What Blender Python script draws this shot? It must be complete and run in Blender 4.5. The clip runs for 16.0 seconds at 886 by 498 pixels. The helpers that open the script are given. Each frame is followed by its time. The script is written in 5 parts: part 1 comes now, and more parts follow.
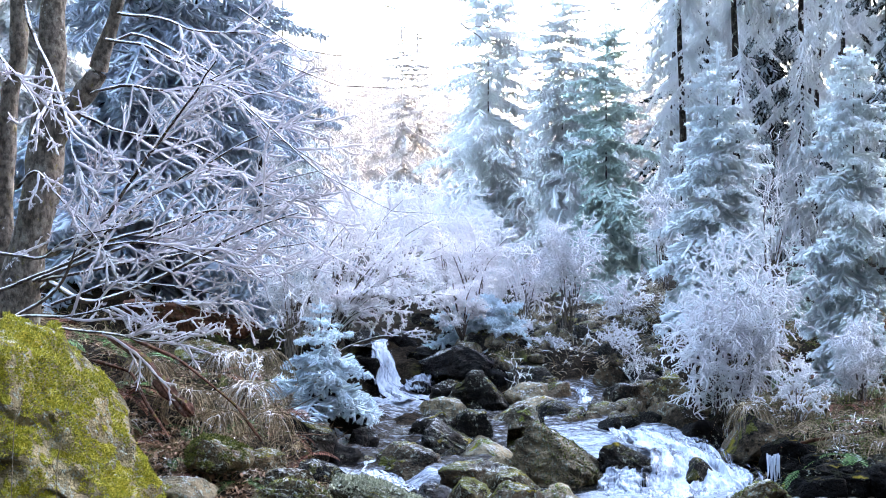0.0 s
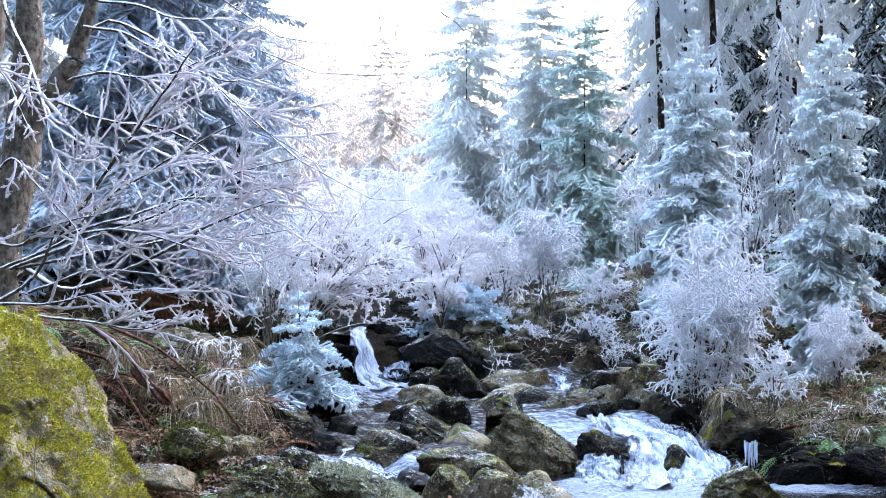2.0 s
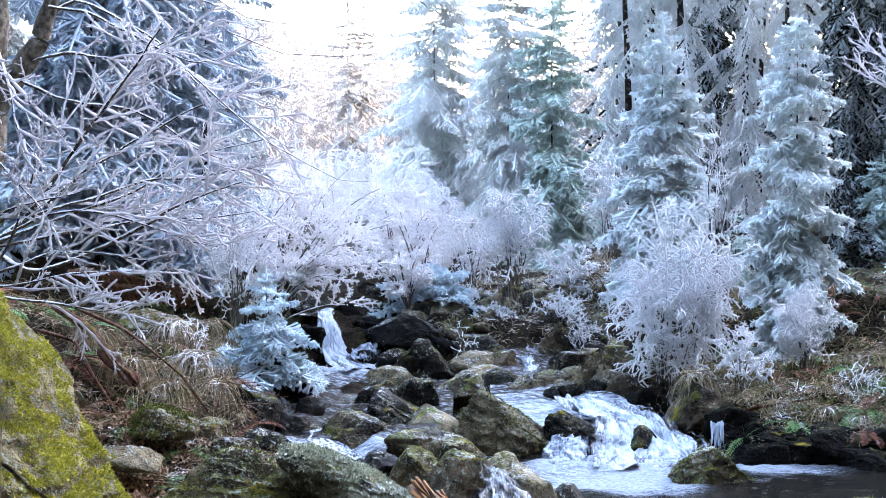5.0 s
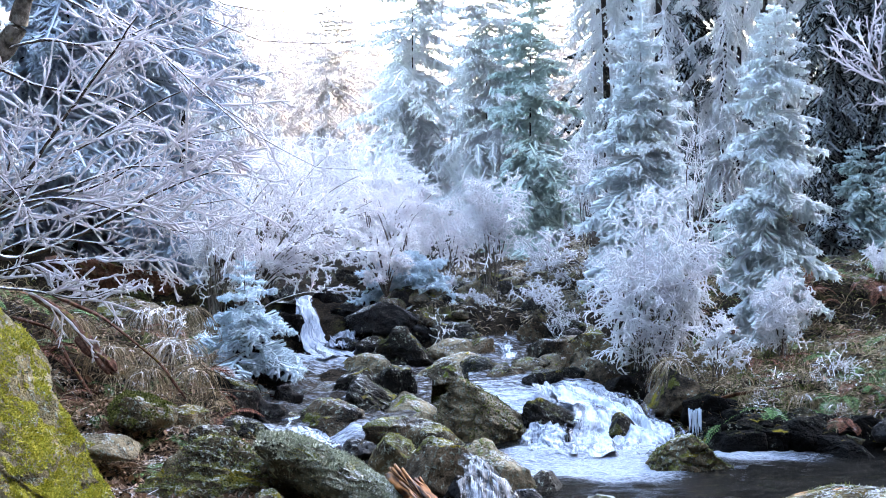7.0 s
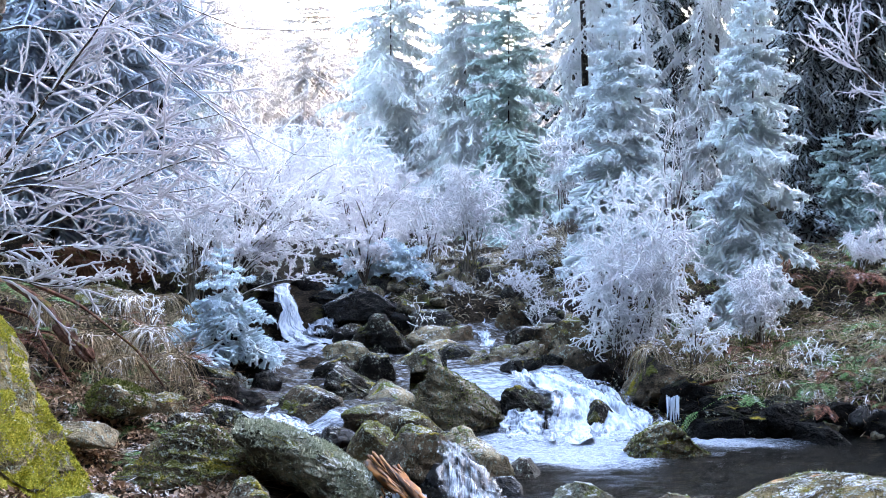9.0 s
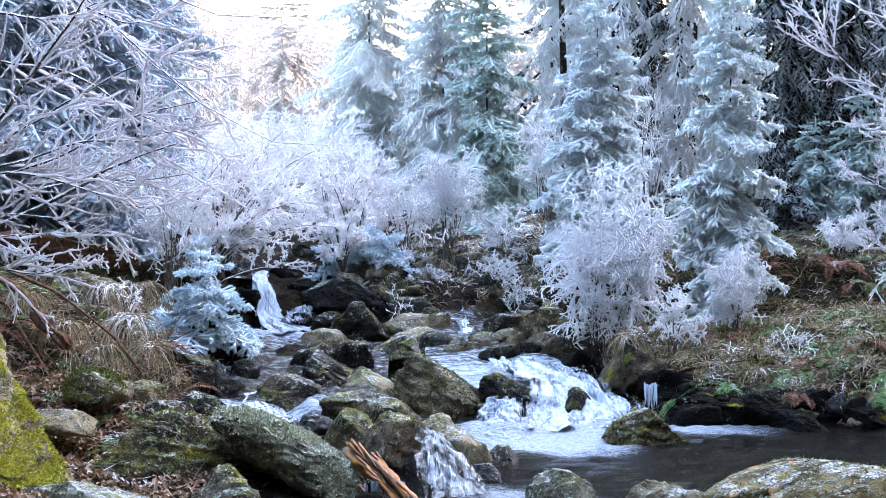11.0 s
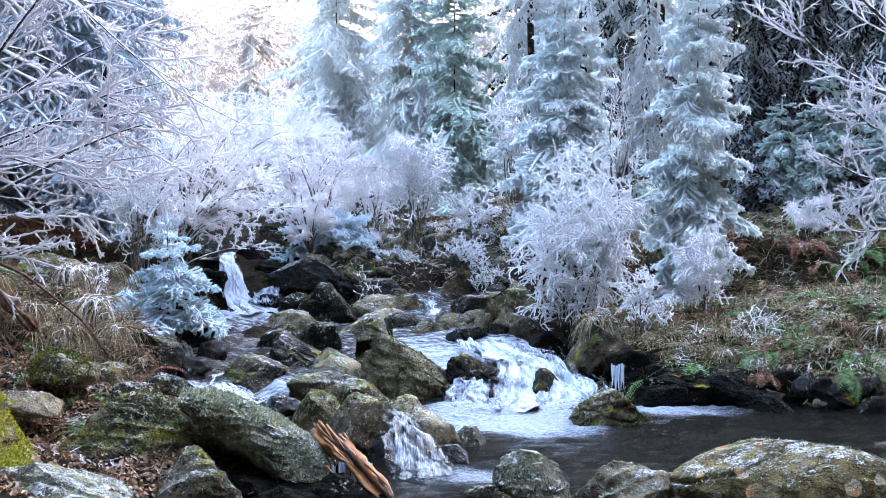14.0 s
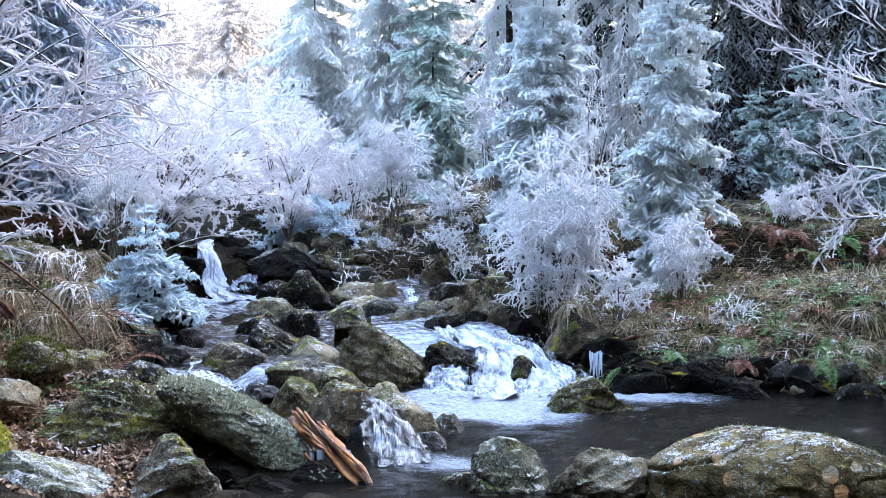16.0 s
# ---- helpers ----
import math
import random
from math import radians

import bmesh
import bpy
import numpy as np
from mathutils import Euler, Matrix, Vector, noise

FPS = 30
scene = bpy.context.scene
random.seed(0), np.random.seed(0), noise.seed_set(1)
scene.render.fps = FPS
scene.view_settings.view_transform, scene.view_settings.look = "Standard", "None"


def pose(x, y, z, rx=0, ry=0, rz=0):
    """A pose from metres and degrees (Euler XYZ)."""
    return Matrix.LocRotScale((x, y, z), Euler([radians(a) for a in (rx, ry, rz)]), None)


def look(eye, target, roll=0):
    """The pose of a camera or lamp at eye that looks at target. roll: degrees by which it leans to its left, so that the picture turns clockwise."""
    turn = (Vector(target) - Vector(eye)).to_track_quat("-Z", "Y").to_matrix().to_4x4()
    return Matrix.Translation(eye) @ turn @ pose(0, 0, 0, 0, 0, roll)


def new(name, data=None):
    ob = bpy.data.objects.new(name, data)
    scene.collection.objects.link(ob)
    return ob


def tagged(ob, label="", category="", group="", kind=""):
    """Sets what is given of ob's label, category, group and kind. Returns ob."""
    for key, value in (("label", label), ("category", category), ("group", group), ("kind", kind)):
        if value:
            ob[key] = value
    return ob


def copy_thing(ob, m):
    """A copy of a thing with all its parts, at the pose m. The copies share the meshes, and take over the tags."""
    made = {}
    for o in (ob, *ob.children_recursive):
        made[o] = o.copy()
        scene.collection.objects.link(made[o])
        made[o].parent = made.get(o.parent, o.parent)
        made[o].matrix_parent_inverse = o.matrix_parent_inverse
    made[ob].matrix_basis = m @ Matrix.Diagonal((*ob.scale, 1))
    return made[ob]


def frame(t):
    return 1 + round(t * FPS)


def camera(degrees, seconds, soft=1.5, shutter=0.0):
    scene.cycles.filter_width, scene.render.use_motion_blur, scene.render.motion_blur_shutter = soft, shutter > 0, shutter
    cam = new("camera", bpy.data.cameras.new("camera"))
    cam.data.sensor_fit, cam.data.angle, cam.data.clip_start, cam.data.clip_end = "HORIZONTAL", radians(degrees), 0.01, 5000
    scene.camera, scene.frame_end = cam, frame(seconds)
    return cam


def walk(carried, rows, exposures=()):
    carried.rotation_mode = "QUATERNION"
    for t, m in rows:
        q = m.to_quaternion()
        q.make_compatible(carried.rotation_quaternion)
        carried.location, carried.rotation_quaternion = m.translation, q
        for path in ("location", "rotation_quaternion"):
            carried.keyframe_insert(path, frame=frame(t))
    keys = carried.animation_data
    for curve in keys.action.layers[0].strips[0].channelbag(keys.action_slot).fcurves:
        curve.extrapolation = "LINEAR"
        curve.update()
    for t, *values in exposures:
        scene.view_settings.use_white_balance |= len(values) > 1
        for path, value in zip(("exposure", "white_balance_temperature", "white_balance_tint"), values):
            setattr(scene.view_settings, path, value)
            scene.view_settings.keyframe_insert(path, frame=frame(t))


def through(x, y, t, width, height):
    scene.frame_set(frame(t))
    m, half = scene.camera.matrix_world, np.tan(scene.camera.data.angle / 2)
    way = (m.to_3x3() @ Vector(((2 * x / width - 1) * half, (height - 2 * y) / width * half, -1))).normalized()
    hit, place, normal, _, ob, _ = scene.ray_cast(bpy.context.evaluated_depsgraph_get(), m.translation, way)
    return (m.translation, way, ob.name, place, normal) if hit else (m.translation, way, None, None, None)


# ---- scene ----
# ---- camera: it stands still and turns slowly to the right and down ----
EYE = 1.7
cam = camera(28.0, 16.0, soft=0.95)
ROWS = [
    (0.0, 2.788, -1.390, 0.086),
    (1.0, 2.440, -1.591, 0.082),
    (2.0, 2.091, -1.792, 0.076),
    (3.0, 1.743, -1.994, 0.068),
    (4.0, 1.394, -2.195, 0.058),
    (5.0, 1.046, -2.396, 0.046),
    (6.0, 0.697, -2.598, 0.033),
    (7.0, 0.349, -2.799, 0.017),
    (8.0, 0.000, -3.000, -0.000),
    (9.0, -0.348, -3.201, -0.019),
    (10.0, -0.697, -3.402, -0.040),
    (11.0, -1.045, -3.603, -0.063),
    (12.0, -1.393, -3.803, -0.088),
    (13.0, -1.741, -4.003, -0.115),
    (14.0, -2.088, -4.204, -0.143),
    (15.0, -2.435, -4.403, -0.173),
    (16.0, -2.782, -4.603, -0.205),
]
walk(cam, [(t, pose(0, 0, EYE, 90 + pitch, roll, yaw)) for t, yaw, pitch, roll in ROWS], [(0.0, 4.82, 7500, 18.0), (16.0, 4.86, 7500, 18.0)])

# ---- sky and sun: low winter sun from the right; an added unseen ridge lets it reach only the far trees ----
SUN_UP, SUN_FROM = 22.0, 68.0
world = bpy.data.worlds.new("winter_sky")
scene.world = world
world.use_nodes = True
wn = world.node_tree
sky = wn.nodes.new("ShaderNodeTexSky")
sky.sky_type, sky.sun_disc = "NISHITA", False
sky.sun_elevation, sky.sun_rotation = radians(SUN_UP), radians(SUN_FROM)
wn.links.new(sky.outputs[0], wn.nodes["Background"].inputs[0])
wn.nodes["Background"].inputs[1].default_value = 0.15
sun = new("sun", bpy.data.lights.new("sun", "SUN"))
sun.data.energy, sun.data.angle, sun.data.color = 0.09, radians(0.5), (1.0, 0.66, 0.40)
sun_way = Vector((math.sin(radians(SUN_FROM)) * math.cos(radians(SUN_UP)), math.cos(radians(SUN_FROM)) * math.cos(radians(SUN_UP)), math.sin(radians(SUN_UP))))
sun.matrix_world = look((0, 0, 60), Vector((0, 0, 60)) - sun_way)

# ---- tools ----
RNG = np.random.default_rng(7)


def hashed(i, seed):
    n = (i[..., 0] * 374761393 + i[..., 1] * 668265263 + i[..., 2] * 2147483647 + seed * 974634777) & 0x3FFFFFFF
    n = ((n ^ (n >> 13)) * 1274126177) & 0x3FFFFFFF
    n = ((n ^ (n >> 16)) * 2246822519) & 0x3FFFFFFF
    return ((n ^ (n >> 15)) & 0xFFFFFF) / 0xFFFFFF


def vnoise(p, seed=0):
    """Smooth noise from -1 to 1 at points p (n, 3)."""
    i = np.floor(p).astype(np.int64)
    f = p - i
    f = f * f * f * (f * (f * 6 - 15) + 10)
    out = 0
    for a in (0, 1):
        for b in (0, 1):
            for c in (0, 1):
                w = (f[..., 0] if a else 1 - f[..., 0]) * (f[..., 1] if b else 1 - f[..., 1]) * (f[..., 2] if c else 1 - f[..., 2])
                out = out + w * hashed(i + np.array((a, b, c)), seed)
    return out * 2 - 1


def fbm(p, seed=0, octaves=4, gain=0.5):
    out, amp, q = 0, 1.0, np.asarray(p, float)
    for o in range(octaves):
        out = out + amp * vnoise(q, seed + o)
        amp, q = amp * gain, q * 2.03 + 17.1
    return out


def unit(v):
    return v / np.maximum(np.linalg.norm(v, axis=-1, keepdims=True), 1e-9)


def build(name, verts, faces, material, smooth=True, values=None):
    """A mesh object from arrays: verts (n, 3) and a list of face arrays of three or four corners."""
    me = bpy.data.meshes.new(name)
    verts = np.asarray(verts, np.float32).reshape(-1, 3)
    faces = [np.asarray(q, np.int32) for q in (faces if isinstance(faces, list) else [faces]) if len(q)]
    loops = np.concatenate([q.ravel() for q in faces])
    sizes = np.concatenate([np.full(len(q), q.shape[1], np.int32) for q in faces])
    me.vertices.add(len(verts))
    me.vertices.foreach_set("co", verts.ravel())
    me.loops.add(len(loops))
    me.loops.foreach_set("vertex_index", loops)
    me.polygons.add(len(sizes))
    me.polygons.foreach_set("loop_start", np.concatenate([[0], np.cumsum(sizes)[:-1]]).astype(np.int32))
    me.polygons.foreach_set("use_smooth", np.full(len(sizes), smooth))
    for key, arr in (values or {}).items():
        me.attributes.new(key, "FLOAT", "POINT").data.foreach_set("value", np.asarray(arr, np.float32).ravel())
    me.materials.append(material)
    me.update(calc_edges=True)
    me.validate()
    return new(name, me)


def part(name, geo, material, parent, label="", smooth=True):
    ob = build(name, geo[0], geo[1], material, smooth)
    ob.parent = parent
    return tagged(ob, label)


def root(name, x, y, z, label, category, group="", kind=""):
    ob = new(name)
    ob.empty_display_size = 0.1
    ob.matrix_basis = pose(x, y, z)
    return tagged(ob, label, category, group, kind)


def merge(geos):
    vs, quads, tris, n = [], [], [], 0
    for v, fs in geos:
        for q in fs if isinstance(fs, list) else [fs]:
            if len(q):
                (quads if q.shape[1] == 4 else tris).append(q + n)
        vs.append(v)
        n += len(v)
    return np.concatenate(vs), [np.concatenate(s) for s in (quads, tris) if s]


def tubes(P, R, m=3, flat=1.0):
    """Tapered tubes along n lines of k points: P (n, k, 3), R (n, k); m sides each."""
    n, k, _ = P.shape
    T = unit(np.gradient(P, axis=1))
    ref = np.where(np.abs(T[..., 2:3]) > 0.9, np.array((1.0, 0, 0)), np.array((0, 0, 1.0)))
    A = unit(np.cross(T, ref))
    B = np.cross(A, T)
    ang = np.arange(m) * 2 * math.pi / m + 0.5
    ring = P[:, :, None] + R[:, :, None, None] * (np.cos(ang)[:, None] * A[:, :, None] + flat * np.sin(ang)[:, None] * B[:, :, None])
    base = (np.arange(n) * k * m)[:, None, None] + (np.arange(k - 1) * m)[None, :, None]
    j = np.arange(m)
    j2 = (j + 1) % m
    F = np.stack(np.broadcast_arrays(base + j, base + j2, base + m + j2, base + m + j), -1).reshape(-1, 4)
    return ring.reshape(-1, 3), F


def ribbons(P, W, rng):
    """Flat blades along n lines of k points, W (n, k) half wide, each turned its own way."""
    n, k, _ = P.shape
    side = unit(np.cross(np.gradient(P, axis=1), rng.normal(size=(n, 1, 3)))) * W[..., None]
    V = np.stack([P - side, P + side], 2).reshape(-1, 3)
    b = (np.arange(n) * k * 2)[:, None] + (np.arange(k - 1) * 2)[None, :]
    return V, np.stack([b, b + 1, b + 3, b + 2], -1).reshape(-1, 4)


def grow(start, way, length, k, wobble, lift, rng):
    """n curved lines of k points; wobble bends them at random, lift bends them up (plus) or down."""
    n = len(start)
    P = np.empty((n, k, 3))
    P[:, 0] = start
    d = unit(way)
    for i in range(1, k):
        d = unit(d + wobble * rng.normal(size=(n, 3)) + np.array((0, 0, 1.0)) * np.reshape(lift, (-1, 1)) / k)
        P[:, i] = P[:, i - 1] + d * (np.reshape(length, (-1, 1)) / (k - 1))
    return P


def sprout(P, each, first, angle, rng, flat=0.0):
    """Starts and ways of side shoots along the lines P."""
    n, k, _ = P.shape
    at = first + (1 - first) * rng.random((n, each)) ** 0.85
    s = np.clip(at * (k - 1), 0, k - 1.001)
    i = s.astype(int)
    f = (s - i)[..., None]
    rows = np.arange(n)[:, None]
    a, b = P[rows, i], P[rows, i + 1]
    t = unit(b - a)
    side = rng.normal(size=t.shape)
    side[..., 2] *= 1 - flat
    side = unit(side - (side * t).sum(-1, keepdims=True) * t)
    ang = np.radians(angle) * (0.7 + 0.6 * rng.random(at.shape))[..., None]
    way = t * np.cos(ang) + side * np.sin(ang)
    return (a + (b - a) * f).reshape(-1, 3), way.reshape(-1, 3), at.reshape(-1), np.repeat(np.arange(n), each)


def taper(r0, n, k, end=0.25):
    return np.reshape(r0, (-1, 1)) * np.linspace(1, end, k)[None, :] * np.ones((n, 1))


def nubbly(R, rng, amount=0.3):
    return R * (1 + amount * rng.uniform(-1, 1, R.shape))

# ---- materials ----
class Nodes:
    def __init__(self, name):
        self.m = bpy.data.materials.new(name)
        self.m.use_nodes = True
        self.t = self.m.node_tree
        self.b = self.t.nodes["Principled BSDF"]

    def put(self, socket, value):
        if isinstance(value, bpy.types.NodeSocket):
            self.t.links.new(value, socket)
        elif isinstance(value, tuple) and len(value) == 3 and socket.type == "RGBA":
            socket.default_value = (*value, 1)
        else:
            socket.default_value = value

    def coord(self, kind="Object", shift=True):
        c = self.t.nodes.new("ShaderNodeTexCoord").outputs[kind]
        if not shift:
            return c
        info = self.t.nodes.new("ShaderNodeObjectInfo")
        add = self.t.nodes.new("ShaderNodeVectorMath")
        scale = self.math("MULTIPLY", info.outputs["Random"], 37.0)
        self.put(add.inputs[0], c)
        self.put(add.inputs[1], scale)
        return add.outputs[0]

    def noise(self, scale, detail=4.0, rough=0.55, at=None, out=0):
        n = self.t.nodes.new("ShaderNodeTexNoise")
        self.put(n.inputs["Scale"], scale)
        self.put(n.inputs["Detail"], detail)
        self.put(n.inputs["Roughness"], rough)
        if at is not None:
            self.put(n.inputs["Vector"], at)
        return n.outputs[out]

    def cells(self, scale, at=None, out="Distance"):
        n = self.t.nodes.new("ShaderNodeTexVoronoi")
        self.put(n.inputs["Scale"], scale)
        if at is not None:
            self.put(n.inputs["Vector"], at)
        return n.outputs[out]

    def math(self, op, a, b=0.0, c=0.0):
        n = self.t.nodes.new("ShaderNodeMath")
        n.operation = op
        for s, v in zip(n.inputs, (a, b, c)):
            self.put(s, v)
        return n.outputs[0]

    def span(self, value, lo, hi, to_lo=0.0, to_hi=1.0):
        n = self.t.nodes.new("ShaderNodeMapRange")
        n.interpolation_type = "SMOOTHSTEP"
        for s, v in zip(n.inputs, (value, lo, hi, to_lo, to_hi)):
            self.put(s, v)
        return n.outputs[0]

    def mix(self, f, a, b):
        n = self.t.nodes.new("ShaderNodeMix")
        n.data_type = "RGBA"
        self.put(n.inputs[0], f)
        self.put(n.inputs[6], a)
        self.put(n.inputs[7], b)
        return n.outputs[2]

    def up(self):
        g = self.t.nodes.new("ShaderNodeNewGeometry")
        s = self.t.nodes.new("ShaderNodeSeparateXYZ")
        self.put(s.inputs[0], g.outputs["Normal"])
        return s.outputs[2]

    def island(self):
        return self.t.nodes.new("ShaderNodeNewGeometry").outputs["Random Per Island"]

    def value(self, name):
        n = self.t.nodes.new("ShaderNodeAttribute")
        n.attribute_name = name
        return n.outputs["Fac"]

    def bump(self, height, strength=0.5, distance=0.01):
        n = self.t.nodes.new("ShaderNodeBump")
        self.put(n.inputs["Strength"], strength)
        self.put(n.inputs["Distance"], distance)
        self.put(n.inputs["Height"], height)
        self.put(self.b.inputs["Normal"], n.outputs[0])

    def glow_through(self, share, colour):
        """Ice crystals let part of the light through."""
        t = self.t.nodes.new("ShaderNodeBsdfTranslucent")
        x = self.t.nodes.new("ShaderNodeMixShader")
        self.put(t.inputs[0], colour)
        self.put(x.inputs[0], share)
        self.put(x.inputs[1], self.b.outputs[0])
        self.put(x.inputs[2], t.outputs[0])
        self.put(self.t.nodes["Material Output"].inputs[0], x.outputs[0])

    def done(self, colour, rough=0.8, spec=0.3, **more):
        self.put(self.b.inputs["Base Color"], colour)
        self.put(self.b.inputs["Roughness"], rough)
        self.put(self.b.inputs["Specular IOR Level"], spec)
        for k, v in more.items():
            self.put(self.b.inputs[k.replace("_", " ")], v)
        return self.m


FROST = (0.90, 0.92, 0.95)


def rock_material(name, dark, light, moss, lichen, wet, frost=0.0, mossy=(0.16, 0.19, 0.03), orange=False):
    """Stone with two scales of tone, pale lichen, moss on its upper side; wet: how dark and glossy water keeps it."""
    n = Nodes(name)
    c = n.coord()
    big, mid, fine = n.noise(3.0, 5.0, 0.6, c), n.noise(14.0, 6.0, 0.65, c), n.noise(90.0, 3.0, 0.6, c)
    tone = n.mix(n.span(big, 0.35, 0.65), dark, light)
    tone = n.mix(n.span(mid, 0.42, 0.7, 0.0, 0.75), tone, tuple(0.45 * q for q in dark))
    tone = n.mix(n.span(n.noise(38.0, 6.0, 0.7, c), 0.50, 0.64, 0.0, 0.8), tone, tuple(0.3 * q for q in dark))
    tone = n.mix(n.span(fine, 0.55, 0.8, 0.0, 0.5), tone, tuple(min(1, 1.5 * q) for q in light))
    crack = n.span(n.math("ABSOLUTE", n.math("SUBTRACT", n.noise(3.2, 5.0, 0.6, c), 0.5)), 0.0, 0.013)
    tone = n.mix(n.math("ADD", 0.72, n.math("MULTIPLY", crack, 0.28)), tuple(0.3 * q for q in dark), tone)
    up = n.up()
    lich = n.math("MULTIPLY", n.span(n.noise(38.0, 6.0, 0.75, c), 0.54, 0.60), n.span(n.noise(6.0, 4.0, 0.65, c), 0.66 - lichen, 0.80 - lichen))
    tone = n.mix(n.math("MULTIPLY", lich, 0.8), tone, n.mix(fine, (0.20, 0.25, 0.18), (0.50, 0.54, 0.47)))
    if orange:
        spot = n.math("ADD", n.cells(6.0, c), n.math("MULTIPLY", n.math("SUBTRACT", mid, 0.5), 0.25))
        patch = n.math("MULTIPLY", n.span(spot, 0.30, 0.26), n.span(n.noise(2.2, 1.0, 0.3, c), 0.43, 0.47))
        tone = n.mix(n.math("MULTIPLY", patch, 0.85), tone, n.mix(n.span(big, 0.45, 0.55), (0.50, 0.24, 0.10), (0.48, 0.42, 0.30)))
    grow_on = n.math("ADD", n.math("MULTIPLY", up, 0.30), n.math("ADD", n.noise(4.0, 5.0, 0.65, c), n.math("MULTIPLY", n.math("SUBTRACT", mid, 0.5), 0.5)))
    mask = n.span(grow_on, 0.98 - moss * 0.5, 1.06 - moss * 0.5)
    green = n.mix(n.noise(25.0, 4.0, 0.7, c), tuple(0.35 * q for q in mossy), tuple(1.5 * q for q in mossy))
    green = n.mix(n.span(n.noise(6.0, 2.0, 0.5, c), 0.5, 0.7, 0.0, 0.7), green, (0.42, 0.32, 0.03))
    tone = n.mix(mask, tone, green)
    if frost:
        ice = n.math("ADD", n.math("MULTIPLY", up, 0.35), n.math("ADD", n.math("MULTIPLY", mid, 0.7), n.math("MULTIPLY", fine, 0.45)))
        tone = n.mix(n.math("MULTIPLY", n.span(ice, 0.92 - 0.3 * frost, 1.1 - 0.2 * frost), 0.75), tone, FROST)
    wetness = n.span(n.noise(2.5, 3.0, 0.5, c), 0.7 - 0.5 * wet, 0.8 - 0.3 * wet)
    height = n.math("ADD", n.math("MULTIPLY", mid, 1.0), n.math("ADD", n.math("MULTIPLY", fine, 0.35), n.math("MULTIPLY", n.math("MULTIPLY", mask, n.noise(120.0, 2.0, 0.7, c)), 1.3)))
    height = n.math("ADD", height, n.math("MULTIPLY", crack, 0.4))
    n.bump(height, 1.0, 0.045)
    return n.done(tone, n.math("SUBTRACT", 0.85, n.math("MULTIPLY", wetness, 0.62 * wet)), 0.03 + 0.14 * wet)


STONE = {
    "dry": rock_material("dry_grey_stone", (0.045, 0.036, 0.024), (0.33, 0.265, 0.17), 0.38, 0.30, 0.15, 0.16),
    "mossy": rock_material("mossy_stone", (0.028, 0.021, 0.012), (0.22, 0.17, 0.10), 0.62, 0.45, 0.1, 0.22, (0.18, 0.18, 0.05)),
    "gold": rock_material("yellow_moss_stone", (0.15, 0.12, 0.07), (0.38, 0.31, 0.17), 0.66, 0.50, 0.0, 0.15, (0.36, 0.33, 0.04)),
    "pale": rock_material("pale_lichened_stone", (0.05, 0.045, 0.03), (0.36, 0.34, 0.24), 0.48, 0.60, 0.0, 0.30, (0.16, 0.17, 0.05)),
    "lichen": rock_material("orange_lichened_stone", (0.030, 0.022, 0.010), (0.20, 0.145, 0.065), 0.34, 0.22, 0.0, 0.10, (0.14, 0.13, 0.03), True),
    "brown": rock_material("brown_stone", (0.008, 0.006, 0.004), (0.17, 0.125, 0.08), 0.48, 0.22, 0.5, 0.1, (0.09, 0.10, 0.015)),
    "wet": rock_material("wet_black_stone", (0.0008, 0.0007, 0.0006), (0.011, 0.009, 0.007), 0.3, 0.10, 1.0, 0.02, (0.03, 0.035, 0.01)),
    # near-black base: the shade of hollows and undercuts is put into the colour
    "black": rock_material("shade_black_stone", (0.001, 0.001, 0.0008), (0.008, 0.0065, 0.005), 0.3, 0.12, 0.2, 0.0, (0.012, 0.014, 0.005)),
    "dark": rock_material("dark_stone", (0.0018, 0.0015, 0.0012), (0.038, 0.030, 0.022), 0.45, 0.22, 0.6, 0.04, (0.055, 0.06, 0.014)),
}


def ground_material():
    n = Nodes("forest_soil")
    c = n.coord("Object", False)
    a, b, d = n.noise(1.3, 5.0, 0.6, c), n.noise(9.0, 6.0, 0.7, c), n.noise(60.0, 4.0, 0.7, c)
    tone = n.mix(n.span(b, 0.35, 0.65), (0.002, 0.0016, 0.0011), (0.026, 0.019, 0.013))
    tone = n.mix(n.span(d, 0.5, 0.75, 0.0, 0.5), tone, (0.12, 0.085, 0.055))
    moss = n.math("MULTIPLY", n.span(a, 0.50, 0.66), n.span(b, 0.45, 0.66))
    tone = n.mix(moss, tone, n.mix(d, (0.02, 0.026, 0.008), (0.11, 0.12, 0.03)))
    rime = n.span(n.math("ADD", n.math("MULTIPLY", n.up(), 0.2), n.math("ADD", n.math("MULTIPLY", a, 0.5), n.math("MULTIPLY", d, 0.6))), 0.83, 1.03, 0.0, 0.5)
    tone = n.mix(rime, tone, FROST)
    # beyond y 18 the soil turns grey: far frost, with haze painted in
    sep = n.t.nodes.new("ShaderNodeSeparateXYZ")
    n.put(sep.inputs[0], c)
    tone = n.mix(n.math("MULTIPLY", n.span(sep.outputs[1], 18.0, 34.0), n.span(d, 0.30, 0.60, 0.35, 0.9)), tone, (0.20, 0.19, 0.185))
    n.bump(n.math("ADD", b, n.math("MULTIPLY", d, 0.6)), 0.9, 0.03)
    return n.done(tone, 0.95, 0.04)


